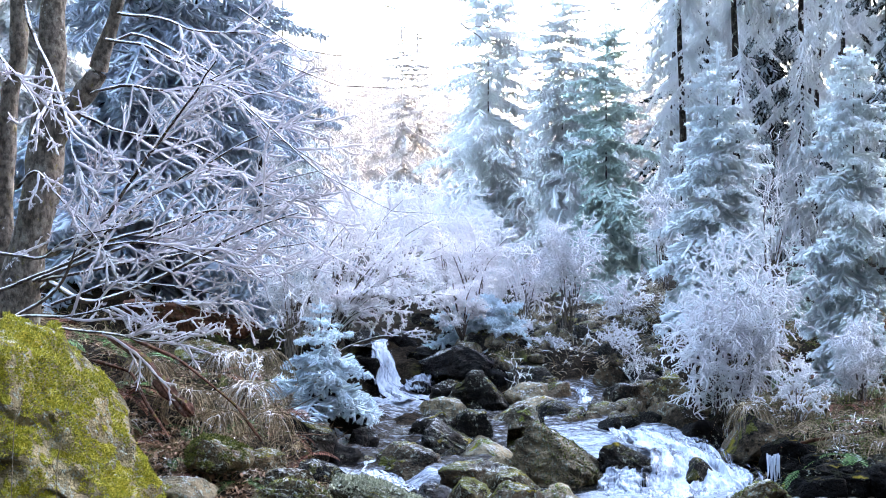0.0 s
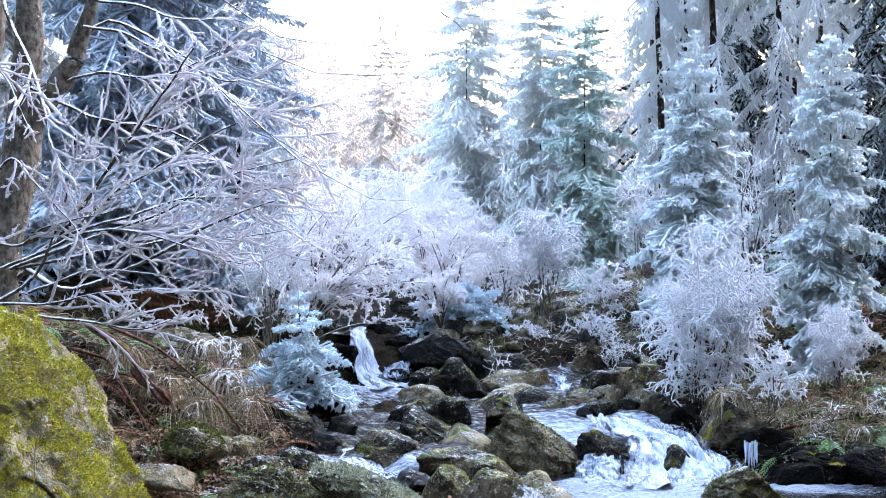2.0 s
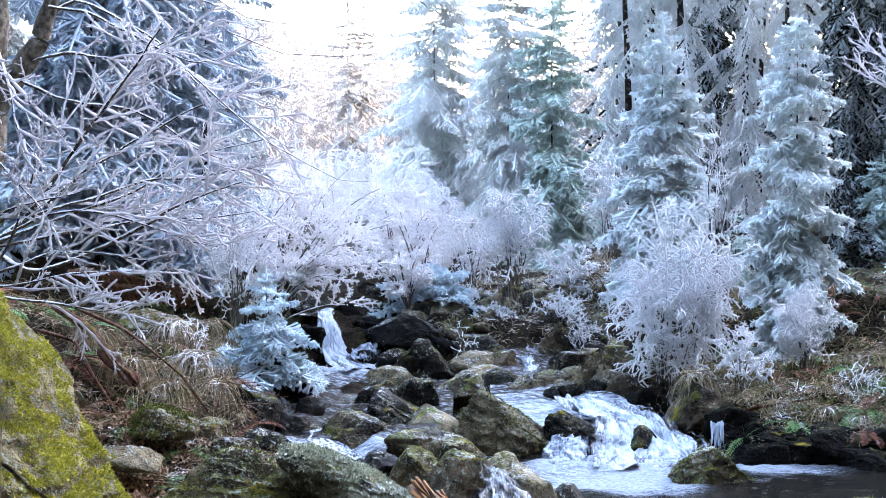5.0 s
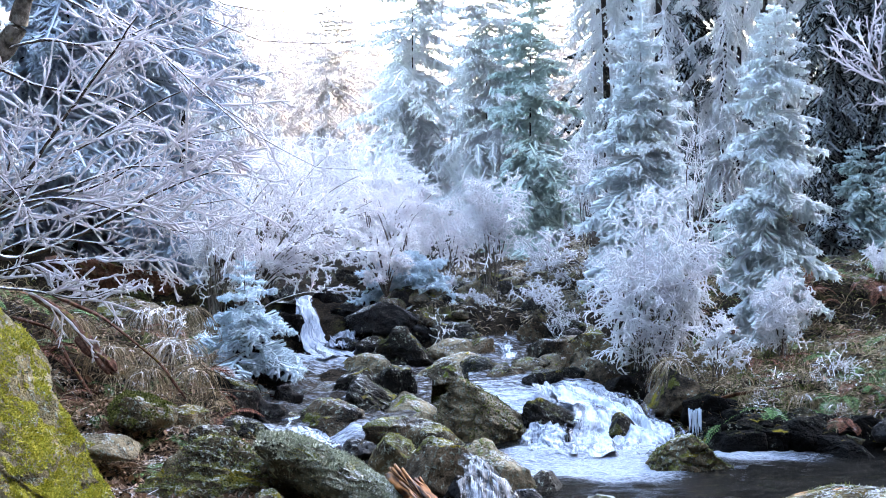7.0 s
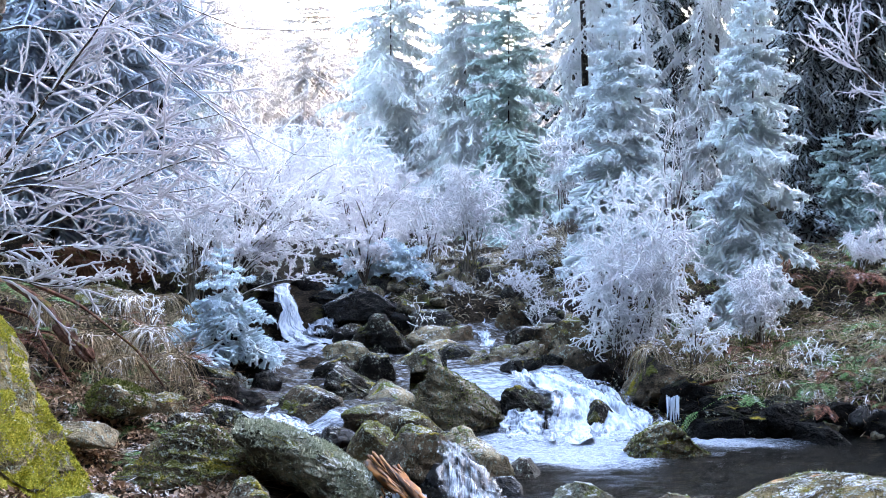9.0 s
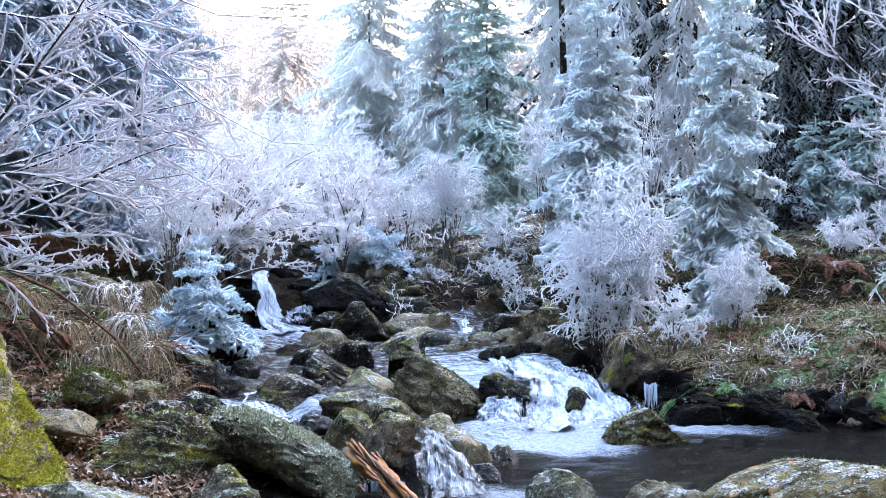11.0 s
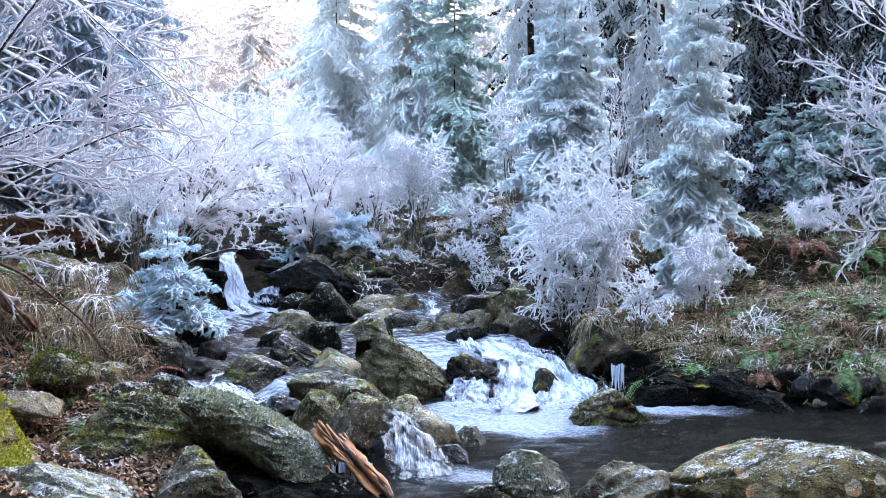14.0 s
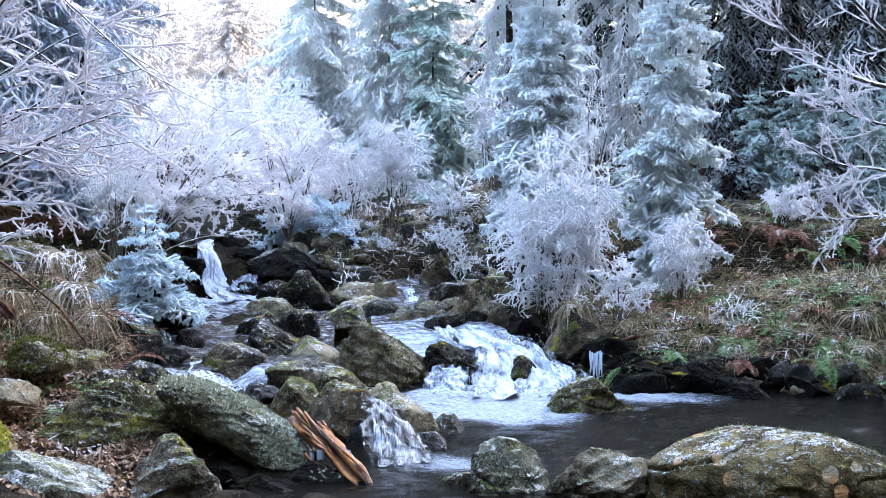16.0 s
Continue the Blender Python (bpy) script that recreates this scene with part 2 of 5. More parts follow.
def bark_material(name, dark, light, moss=0.0, rime=0.0):
    n = Nodes(name)
    c = n.coord()
    st = n.t.nodes.new("ShaderNodeMapping")
    st.inputs["Scale"].default_value = (1, 1, 0.7)
    n.put(st.inputs[0], c)
    a, b = n.noise(30.0, 5.0, 0.65, st.outputs[0]), n.noise(7.0, 3.0, 0.6, c)
    tone = n.mix(n.span(a, 0.35, 0.68), dark, light)
    tone = n.mix(n.span(n.noise(16.0, 4.0, 0.7, c), 0.55, 0.66, 0.0, 0.6), tone, (0.26, 0.26, 0.22))
    if moss:
        tone = n.mix(n.math("MULTIPLY", n.span(n.noise(11.0, 5.0, 0.7, c), 0.60 - 0.3 * moss, 0.75 - 0.3 * moss), 0.85), tone, n.mix(a, (0.06, 0.06, 0.01), (0.24, 0.20, 0.04)))
    if rime:
        f = n.math("ADD", n.math("MULTIPLY", n.up(), 0.35), n.math("ADD", n.noise(12.0, 4.0, 0.7, c), n.math("MULTIPLY", n.noise(70.0, 2.0, 0.6, c), 0.3)))
        tone = n.mix(n.span(f, 0.86 - 0.45 * rime, 0.98 - 0.45 * rime), tone, FROST)
    n.bump(n.math("ADD", a, n.math("MULTIPLY", b, 0.5)), 0.8, 0.015)
    return n.done(tone, 0.9, 0.06)


def rime_material(name, cover, under=(0.10, 0.075, 0.07), white=FROST, through=0.55, lie=0.30):
    """Hoar frost on thin wood: white crystals, thickest on the upper side, with bark where they leave it bare."""
    n = Nodes(name)
    c = n.coord()
    f = n.math("ADD", n.math("MULTIPLY", n.up(), lie), n.math("ADD", n.noise(16.0, 4.0, 0.7, c), n.math("MULTIPLY", n.noise(140.0, 2.0, 0.6, c), 0.35)))
    mask = n.span(f, 1.0 - cover, 1.16 - cover)
    grain = n.mix(n.noise(60.0, 3.0, 0.6, c), tuple(0.80 * q for q in white), tuple(min(1.0, 1.05 * q) for q in white))
    n.bump(n.noise(180.0, 3.0, 0.7, c), 0.7, 0.006)
    n.glow_through(n.math("MULTIPLY", mask, through), tuple(min(0.97, 1.1 * q) for q in white))
    return n.done(n.mix(mask, under, grain), 0.75, 0.12)


def needle_material(name, cover, dark=(0.020, 0.040, 0.026), light=(0.075, 0.13, 0.085), white=(0.66, 0.75, 0.79)):
    """Conifer needles under hoar frost, which lies thickest on their upper side."""
    n = Nodes(name)
    c = n.coord()
    green = n.mix(n.noise(35.0, 3.0, 0.6, c), dark, light)
    f = n.math("ADD", n.math("MULTIPLY", n.up(), 0.36), n.math("ADD", n.noise(5.0, 4.0, 0.6, c), n.math("MULTIPLY", n.noise(60.0, 3.0, 0.7, c), 0.5)))
    f = n.math("ADD", f, n.math("MULTIPLY", n.island(), 0.16))
    mask = n.span(f, 1.12 - cover, 1.36 - cover)
    tone = n.mix(mask, green, white)
    n.glow_through(n.math("MULTIPLY", mask, 0.38), white)
    return n.done(tone, 0.8, 0.06)


SOIL = ground_material()
BARK = bark_material("grey_brown_bark", (0.06, 0.05, 0.04), (0.25, 0.215, 0.18), 0.12, 0.05)
MOSSBARK = bark_material("mossy_bark", (0.06, 0.05, 0.04), (0.23, 0.20, 0.165), 0.10, 0.08)
LIMB = bark_material("rimed_limb_bark", (0.04, 0.03, 0.026), (0.15, 0.12, 0.10), 0.15, 0.40)
SPRUCEBARK = bark_material("spruce_bark", (0.010, 0.008, 0.007), (0.05, 0.04, 0.033), 0.0, 0.12)
ROT = bark_material("rotten_wood", (0.045, 0.019, 0.012), (0.15, 0.070, 0.045), 0.2)
RIME = rime_material("hoar_frost", 0.86, (0.10, 0.075, 0.07), (0.90, 0.91, 0.94), 0.32)
RIME_TREE = rime_material("thick_rime", 0.86, (0.050, 0.034, 0.032), (0.79, 0.77, 0.80), 0.34, 0.34)
RIME_THIN = rime_material("thin_hoar_frost", 0.60)
RIME_PINK = rime_material("soft_hoar_frost", 0.97, (0.13, 0.105, 0.10), (0.89, 0.875, 0.89), 0.62)
NEEDLE_BLUE = needle_material("blue_frosted_needles", 0.94, (0.05, 0.085, 0.09), (0.12, 0.18, 0.19), (0.68, 0.80, 0.86))
NEEDLE_WHITE = needle_material("white_frosted_needles", 1.06, (0.07, 0.105, 0.10), (0.15, 0.20, 0.19), (0.79, 0.86, 0.88))
NEEDLE_PALE = needle_material("pale_frosted_needles", 1.10, (0.18, 0.21, 0.205), (0.32, 0.36, 0.35), (0.84, 0.88, 0.89))
NEEDLE_OLD = needle_material("grey_blue_frosted_needles", 0.84, (0.008, 0.014, 0.014), (0.034, 0.05, 0.05), (0.46, 0.56, 0.65))
# two darker needle copies, with the shade of the wood put into their colour
NEEDLE_DARK = needle_material("shade_coloured_needles", 0.40, (0.004, 0.006, 0.005), (0.014, 0.021, 0.016), (0.30, 0.35, 0.37))
NEEDLE_SHADE = needle_material("shade_coloured_green_needles", 0.80, (0.012, 0.026, 0.018), (0.045, 0.08, 0.055), (0.42, 0.53, 0.52))
NEEDLE_GREEN = needle_material("green_frosted_needles", 0.92, (0.025, 0.05, 0.035), (0.08, 0.14, 0.09), (0.60, 0.72, 0.69))
NEEDLE_GREY = needle_material("grey_frosted_needles", 0.86, (0.07, 0.09, 0.082), (0.15, 0.18, 0.165), (0.69, 0.72, 0.73))

# frosted needles with even their dark tones paled to imitate distant haze
NEEDLE_FAR = needle_material("far_hazed_frosted_needles", 0.95, (0.42, 0.41, 0.40), (0.50, 0.485, 0.475), (0.58, 0.57, 0.565))


def water_material(name, deep, foam_lo, foam_hi, stretch, veil=False, gloss=0.5, swell=0.5, ior=1.33, tall=0.03, grey=(0.26, 0.32, 0.40), white=(0.52, 0.58, 0.65)):
    """Clear dark water that turns white where it is full of air."""
    n = Nodes(name)
    c = n.coord("Object", False)
    mp = n.t.nodes.new("ShaderNodeMapping")
    mp.inputs["Scale"].default_value = stretch
    n.put(mp.inputs[0], c)
    wave, fine = n.noise(5.0, 4.0, 0.6, mp.outputs[0]), n.noise(22.0, 4.0, 0.65, mp.outputs[0])
    f = n.math("ADD", n.value("foam"), n.math("ADD", n.math("MULTIPLY", n.math("SUBTRACT", wave, 0.5), 1.1), n.math("MULTIPLY", n.math("SUBTRACT", fine, 0.5), 1.5)))
    mask = n.span(f, foam_lo, foam_hi)
    n.bump(n.math("ADD", wave, n.math("MULTIPLY", fine, 0.5)), swell, tall)
    if veil:
        n.put(n.b.inputs["Alpha"], n.span(f, -0.25, 0.15))
    return n.done(n.mix(mask, deep, n.mix(n.span(n.noise(13.0, 5.0, 0.7, mp.outputs[0]), 0.35, 0.65), grey, white)), n.math("ADD", 0.06, n.math("MULTIPLY", mask, 0.45)), gloss, IOR=ior)


POOL_WATER = water_material("pool_water", (0.006, 0.0055, 0.004), 0.15, 1.15, (2.6, 7.0, 1.0), False, 0.4, 1.0, 1.14, 0.06)
FALL_WATER = water_material("falling_water", (0.10, 0.12, 0.15), -0.05, 0.75, (3.2, 0.8, 0.6), True, swell=0.25, grey=(0.27, 0.33, 0.40), white=(0.47, 0.53, 0.60))
VEIL_WATER = water_material("water_veil", (0.02, 0.02, 0.02), 0.25, 1.0, (7.0, 0.7, 0.5), True)
RUN_WATER = water_material("running_water", (0.030, 0.023, 0.017), 0.30, 1.10, (1.1, 3.4, 1.0), False, 0.4, 0.8, 1.12, 0.05)
ice = Nodes("blue_ice")
ice.bump(ice.noise(40.0, 3.0, 0.6, ice.coord()), 0.5, 0.01)
ICE = ice.done(ice.mix(ice.noise(20.0, 3.0, 0.6, ice.coord()), (0.50, 0.62, 0.75), (0.85, 0.92, 0.97)), 0.2, 0.5, Transmission_Weight=0.35, IOR=1.31)


def blade_material(name, a, b, rime):
    n = Nodes(name)
    c = n.coord("Object", False)
    tone = n.mix(n.island(), a, b)
    f = n.math("ADD", n.math("MULTIPLY", n.up(), 0.15), n.math("ADD", n.noise(4.0, 3.0, 0.6, c), n.math("MULTIPLY", n.noise(45.0, 3.0, 0.6, c), 0.5)))
    return n.done(n.mix(n.span(f, 1.05 - rime, 1.3 - rime, 0.0, 0.9), tone, FROST), 0.85, 0.06)


STRAW = blade_material("dry_straw", (0.08, 0.058, 0.033), (0.46, 0.36, 0.23), 0.16)
STRAW_WHITE = blade_material("rimed_straw", (0.24, 0.18, 0.11), (0.46, 0.39, 0.28), 0.28)
GRASS = blade_material("green_grass", (0.012, 0.020, 0.007), (0.16, 0.19, 0.05), 0.22)
FERN = blade_material("green_fern", (0.018, 0.046, 0.016), (0.15, 0.27, 0.10), 0.06)
FERN_DEAD = blade_material("withered_fern", (0.06, 0.024, 0.017), (0.24, 0.105, 0.065), 0.08)
MOSS = blade_material("moss", (0.22, 0.25, 0.04), (0.66, 0.58, 0.10), 0.05)
MOSS_GREEN = blade_material("green_moss", (0.03, 0.042, 0.011), (0.26, 0.28, 0.085), 0.14)
TWIG = blade_material("fallen_twig", (0.03, 0.018, 0.012), (0.20, 0.13, 0.085), 0.16)
LICHEN = blade_material("shaggy_lichen", (0.20, 0.22, 0.14), (0.54, 0.55, 0.42), 0.20)
LEAF = blade_material("fallen_leaf", (0.10, 0.055, 0.035), (0.50, 0.33, 0.22), 0.14)

# ---- land: one sheet from an added unseen slope behind the camera to the far hills ----
def left_shore(y):
    return np.interp(y, (6, 8, 9, 9.6, 10, 10.5, 11.5, 13, 14, 16, 22, 40, 200), (0.3, 0.25, 0.1, -0.1, -0.5, -1.05, -1.25, -1.4, -1.5, -1.4, -2, -4, -6))


def right_shore(y):
    return np.interp(y, (6, 9.8, 10.2, 10.6, 10.85, 12, 13.5, 16, 22, 40, 200), (5.5, 5.0, 3.2, 1.75, 1.4, 1.25, 0.95, 0.85, 2, 4, 6))


def ground(x, y):
    x, y = np.asarray(x, float), np.asarray(y, float)
    bed = np.interp(y, (-6, 4, 7.2, 7.9, 10.1, 10.7, 11.2, 12, 13.3, 13.7, 16, 20, 30, 50, 80, 130, 200, 300, 600),
                    (0.1, 0.05, 0.03, -0.3, -0.3, -0.1, 0.02, 0.06, 0.12, 0.52, 0.66, 0.75, 1.0, 1.5, 2.6, 4.5, 9, 14, 14))
    sl, sr = np.maximum(0, left_shore(y) - x), np.maximum(0, x - right_shore(y))
    lift = np.interp(y, (6, 7.2, 7.9, 9, 10, 11, 13), (0.0, 0.04, 0.335, 0.34, 0.33, 0.28, 0.12))
    kl = np.interp(y, (4, 8, 9, 10, 10.6, 14, 20, 150), (0.0, 0.02, 0.06, 0.24, 0.37, 0.15, 0.14, 0.45))
    cap = np.minimum(12 + 0.5 * np.maximum(0, y - 60), 90)
    kr = np.interp(y, (4, 9, 11, 12, 13.5, 30), (0.02, 0.06, 0.13, 0.12, 0.03, 0.03))
    z = bed + lift * (1 - np.exp(-sl / 0.22)) + kl * np.minimum(sl, cap) + 0.22 * (1 - np.exp(-sr / 0.16)) + kr * np.minimum(sr, 60)
    # unseen slope behind the camera, raised to block low sky light
    behind = np.clip((-9 - y) / 64, 0, 1)
    z = z + 100 * behind * behind * (3 - 2 * behind)
    # unseen rise on the right, added to keep the sun off the brook
    shade_ridge = np.clip((x - 22) / 25, 0, 1) * np.clip((54 - y) / 14, 0, 1)
    z = z + 32 * shade_ridge * shade_ridge * (3 - 2 * shade_ridge)
    p = np.stack([x, y, np.zeros_like(x)], -1)
    near = np.clip((40 - np.abs(y)) / 20, 0, 1)
    z = z + 0.10 * fbm(p * 1.1, 3, 3) + near * 0.035 * fbm(p * 6.0, 9, 3)
    return z + np.clip((y - 30) / 100, 0, 1) * 1.2 * fbm(p * 0.05, 5, 3)


def stretch(lo, a, b, hi, step, growth=1.12):
    mid = np.arange(a, b + step / 2, step)
    out, s, v = [], step, b
    while v < hi:
        s *= growth
        v += s
        out.append(v)
    left, s, v = [], step, a
    while v > lo:
        s *= growth
        v -= s
        left.append(v)
    return np.concatenate([left[::-1], mid, out])


def grid_faces(nx, ny):
    i = (np.arange(ny - 1)[:, None] * nx + np.arange(nx - 1)[None, :]).ravel()
    return np.stack([i, i + 1, i + nx + 1, i + nx], -1)


gx, gy = stretch(-350, -4.5, 4.5, 350, 0.055), stretch(-150, 6.5, 15.5, 560, 0.055)
X, Y = np.meshgrid(gx, gy)
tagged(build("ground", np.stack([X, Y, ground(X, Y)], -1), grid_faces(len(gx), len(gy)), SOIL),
       "frosty brown forest floor with moss and litter, greyed far off for haze", "ground", kind="structure")


def water_sheet(name, x0, x1, y0, y1, step, material, level, foam, label, ripple=0.012):
    ax, ay = np.arange(x0, x1, step), np.arange(y0, y1, step)
    U, V = np.meshgrid(ax, ay)
    p = np.stack([U * 1.0, V * 2.0, 0 * U], -1)
    air = foam(U, V)
    Z = level(U, V) + ripple * fbm(p * 3.5, 21, 3) * (1 + 2.0 * np.clip(air, 0, 1))
    ob = build(name, np.stack([U, V, Z], -1), grid_faces(len(ax), len(ay)), material, values={"foam": air})
    return tagged(ob, label, "water", kind="structure")


def pool_foam(x, y):
    foot = np.exp(-(((x - 0.78) / 0.52) ** 4 + ((y - 10.05) / 0.62) ** 4)) * 2.2
    tail = np.exp(-(((x - 1.60) / 0.65) ** 2 + ((y - 10.30 + 0.1 * (x - 1.5)) / 0.24) ** 2)) * 1.35
    shore = np.exp(-(((x - 2.0) / 0.35) ** 2 + ((y - 10.42) / 0.05) ** 2)) * 1.2
    # foam by the rock fall, also painting in the pale reflections of its riffles
    left = np.exp(-(((x - 0.45) / 0.40) ** 2 + ((y - 8.35) / 0.30) ** 2)) * 1.15
    return foot + tail + shore + left - 0.32


water_sheet("pool", -0.5, 6.0, 7.2, 10.95, 0.035, POOL_WATER, lambda x, y: 0 * x, pool_foam, "dark clear brook pool with white foam below the cascade", 0.009)


def run_level(x, y):
    return np.interp(y, (10.2, 10.5, 10.75, 11.2, 12, 13.3), (-0.01, 0.04, 0.10, 0.13, 0.16, 0.24))


water_sheet("upper_run", -1.5, -0.15, 10.2, 13.5, 0.03, RUN_WATER, run_level,
            lambda x, y: 0.36 + 0.65 * np.exp(-(((x + 1.0) / 0.3) ** 2 + ((y - 13.2) / 0.35) ** 2)) + 0.5 * np.exp(-((y - 10.62) / 0.12) ** 2), "shallow rippling brook water between stones", 0.022)
water_sheet("right_run", 0.1, 1.25, 11.05, 13.6, 0.03, RUN_WATER, lambda x, y: np.interp(y, (11.05, 11.45, 12.2, 12.9, 13.6), (0.02, 0.18, 0.25, 0.30, 0.42)) - 0.25 * np.clip((x - 1.05) / 0.2, 0, 1),
            lambda x, y: 0.45 + 0.45 * np.exp(-((y - 11.4) / 0.45) ** 2), "shallow white brook water above the cascade", 0.012)
water_sheet("top_run", -1.40, -1.12, 13.85, 14.5, 0.03, RUN_WATER, lambda x, y: 0.585 + 0.05 * (y - 13.75), lambda x, y: 0.15 + 0 * x, "smooth brook water above the small waterfall")


def fall(name, line, widths, label, rough=0.02, thick=0.05, seed=1, air=0.9, nu=46, nv=90, material=None):
    """A sheet of falling water along a line of points, rounded and broken by lumps."""
    line, widths = np.array(line, float), np.array(widths, float)
    s = np.linspace(0, 1, len(line))
    t = np.linspace(0, 1, nv)
    soft = lambda a: np.convolve(np.pad(np.interp(t, s, a), 6, "edge"), np.ones(13) / 13, "valid")
    C = np.stack([soft(line[:, i]) for i in range(3)], -1)
    W = soft(widths)
    T = unit(np.gradient(C, axis=0))
    side = unit(np.cross(T, np.array((0, 0, 1.0))) + 1e-6)
    nrm = np.cross(side, T)
    w = np.linspace(-1, 1, nu)
    bulge = thick * (1 - np.abs(w) ** 3)
    P = C[:, None] + side[:, None] * (w[None, :, None] * W[:, None, None] / 2) + nrm[:, None] * bulge[None, :, None]
    q = np.stack([np.broadcast_to(w * 7, (nv, nu)), np.broadcast_to(t[:, None] * 8, (nv, nu)), np.full((nv, nu), seed * 3.7)], -1)
    P = P + nrm[:, None] * (rough * fbm(q, seed, 4, 0.6))[..., None]
    P = P + side[:, None] * (0.03 * fbm(q * 0.8 + 9, seed + 5, 2))[..., None]
    steep = np.clip(-T[:, 2] * 1.6, 0, 1)[:, None]
    foam = air * (0.35 + 0.65 * steep) * np.ones((1, nu)) - 1.3 * (np.abs(w) ** 2.6)[None, :] + 0.40 * fbm(q * np.array((1.8, 0.6, 1)), seed + 8, 3)
    ob = build(name, P, grid_faces(nu, nv), material or FALL_WATER, values={"foam": foam})
    return tagged(ob, label, "waterfall", kind="structure")


fall("cascade", [(0.652, 11.700, 0.225), (0.811, 11.300, 0.185), (0.970, 11.050, 0.165), (1.013, 10.750, 0.085), (0.995, 10.550, 0.003), (0.978, 10.200, -0.013)], (0.5, 0.62, 0.62, 0.80, 0.95, 1.0),
     "white cascade tumbling over ledges into the pool", 0.022, 0.02, 3, 0.85, 110, 150)
fall("cascade_arm", [(0.583, 10.750, 0.085), (0.541, 10.600, 0.022), (0.550, 10.450, -0.038), (0.619, 10.200, -0.062)], (0.25, 0.3, 0.4, 0.5), "white water foaming beside the iced rock", 0.02, 0.04, 5, 1.0)
fall("upper_waterfall", [(-1.193, 13.950, 0.618), (-1.163, 13.800, 0.585), (-1.133, 13.700, 0.528), (-1.101, 13.620, 0.404), (-1.050, 13.520, 0.305), (-0.930, 13.350, 0.254), (-0.774, 13.150, 0.233)], (0.14, 0.15, 0.16, 0.20, 0.30, 0.46, 0.60),
     "small white waterfall pouring over dark rock", 0.010, 0.03, 7, 1.5)
fall("waterfall_splash", [(-0.724, 13.700, 0.395), (-0.813, 13.500, 0.345), (-0.906, 13.350, 0.283)], (0.12, 0.22, 0.3), "white side chute of the small waterfall", 0.03, 0.03, 9, 1.0)
fall("small_fall", [(-0.966, 10.950, 0.101), (-0.924, 10.750, 0.061), (-0.843, 10.500, 0.025), (-0.688, 10.200, 0.027)], (0.22, 0.26, 0.34, 0.5), "small white fall between wet stones", 0.008, 0.03, 11, 0.95)
fall("rock_fall", [(0.070, 8.950, 0.191), (0.111, 8.780, 0.175), (0.159, 8.620, 0.099), (0.210, 8.450, 0.002), (0.250, 8.250, -0.016)], (0.14, 0.22, 0.34, 0.42, 0.50), "thin water veil sliding over a mossy rock", 0.012, 0.03, 13, 0.62, material=VEIL_WATER)
fall("stone_fall", [(0.374, 13.100, 0.343), (0.393, 12.900, 0.302), (0.400, 12.600, 0.265)], (0.12, 0.13, 0.2), "small white fall between stones", 0.02, 0.02, 15, 1.0, 30, 40)
fall("trickle", [(0.399, 14.000, 0.438), (0.373, 13.700, 0.377), (0.385, 13.200, 0.332)], (0.10, 0.12, 0.13), "thin white trickle among the stones", 0.02, 0.02, 17, 0.85, 24, 40)

# ---- rocks ----
def rock_mesh(sx, sy, sz, seed, cuts=7, level=5, rough=0.10, shape=None, block=0.0):
    """A boulder: a rounded block split along flat planes, with ledges, lumps and cracks."""
    bm = bmesh.new()
    bmesh.ops.create_icosphere(bm, subdivisions=level, radius=1)
    v = np.array([q.co[:] for q in bm.verts])
    f = np.array([[w.index for w in q.verts] for q in bm.faces], np.int32)
    bm.free()
    rng = np.random.default_rng(seed)
    power = block or rng.uniform(2.6, 4.0)
    a = rng.uniform(0, math.pi)
    v = v @ np.array(((math.cos(a), -math.sin(a), 0), (math.sin(a), math.cos(a), 0), (0, 0, 1)))
    v = v / ((np.abs(v) ** power).sum(1) ** (1 / power))[:, None]
    v = v @ np.array(((math.cos(a), math.sin(a), 0), (-math.sin(a), math.cos(a), 0), (0, 0, 1)))
    v = v * (1 + 0.14 * fbm(v * 1.0 + seed * 1.7, seed, 2))[:, None]
    for i in range(cuts):
        nrm = rng.normal(size=3)
        nrm[2] = abs(nrm[2]) * (1.6 if i % 3 == 0 else 0.6)
        nrm = unit(nrm)
        reach = v @ nrm
        over = np.maximum(0, reach - reach.max() * rng.uniform(0.50, 0.82))
        v = v - over[:, None] * nrm * 0.96
    v = v / np.quantile(np.abs(v), 0.97, axis=0)
    if shape:
        left, peak, right = shape
        v[:, 2] = (v[:, 2] + 1) * np.interp(v[:, 0], (-1, peak - 0.15, peak + 0.15, 1), (left, 1, 1, right)) - 1
    size = np.array((sx, sy, sz)) / 2
    w = v * size
    s = float(min(sx, sy, sz))
    q = w / s
    lump = rough * s * (0.40 * fbm(q * 2.6 + seed, seed + 3, 3) + 0.24 * fbm(q * 9 + seed, seed + 6, 4))
    layer = q @ unit(np.array((rng.normal(0, 0.3), rng.normal(0, 0.3), 1.0))) * rng.uniform(5, 8) + 0.7 * fbm(q * 1.5 + seed, seed + 9, 2)
    ledge = 0.30 * rough * s * (np.abs((layer % 1.0) * 2 - 1) ** 3 - 0.3)
    crack = -0.06 * s * np.maximum(0, 1 - np.abs(fbm(q * np.array((1.2, 1.2, 2.6)) + seed * 3, seed + 11, 2)) * 14)
    return w + unit(v) * (lump + ledge + crack)[:, None], f


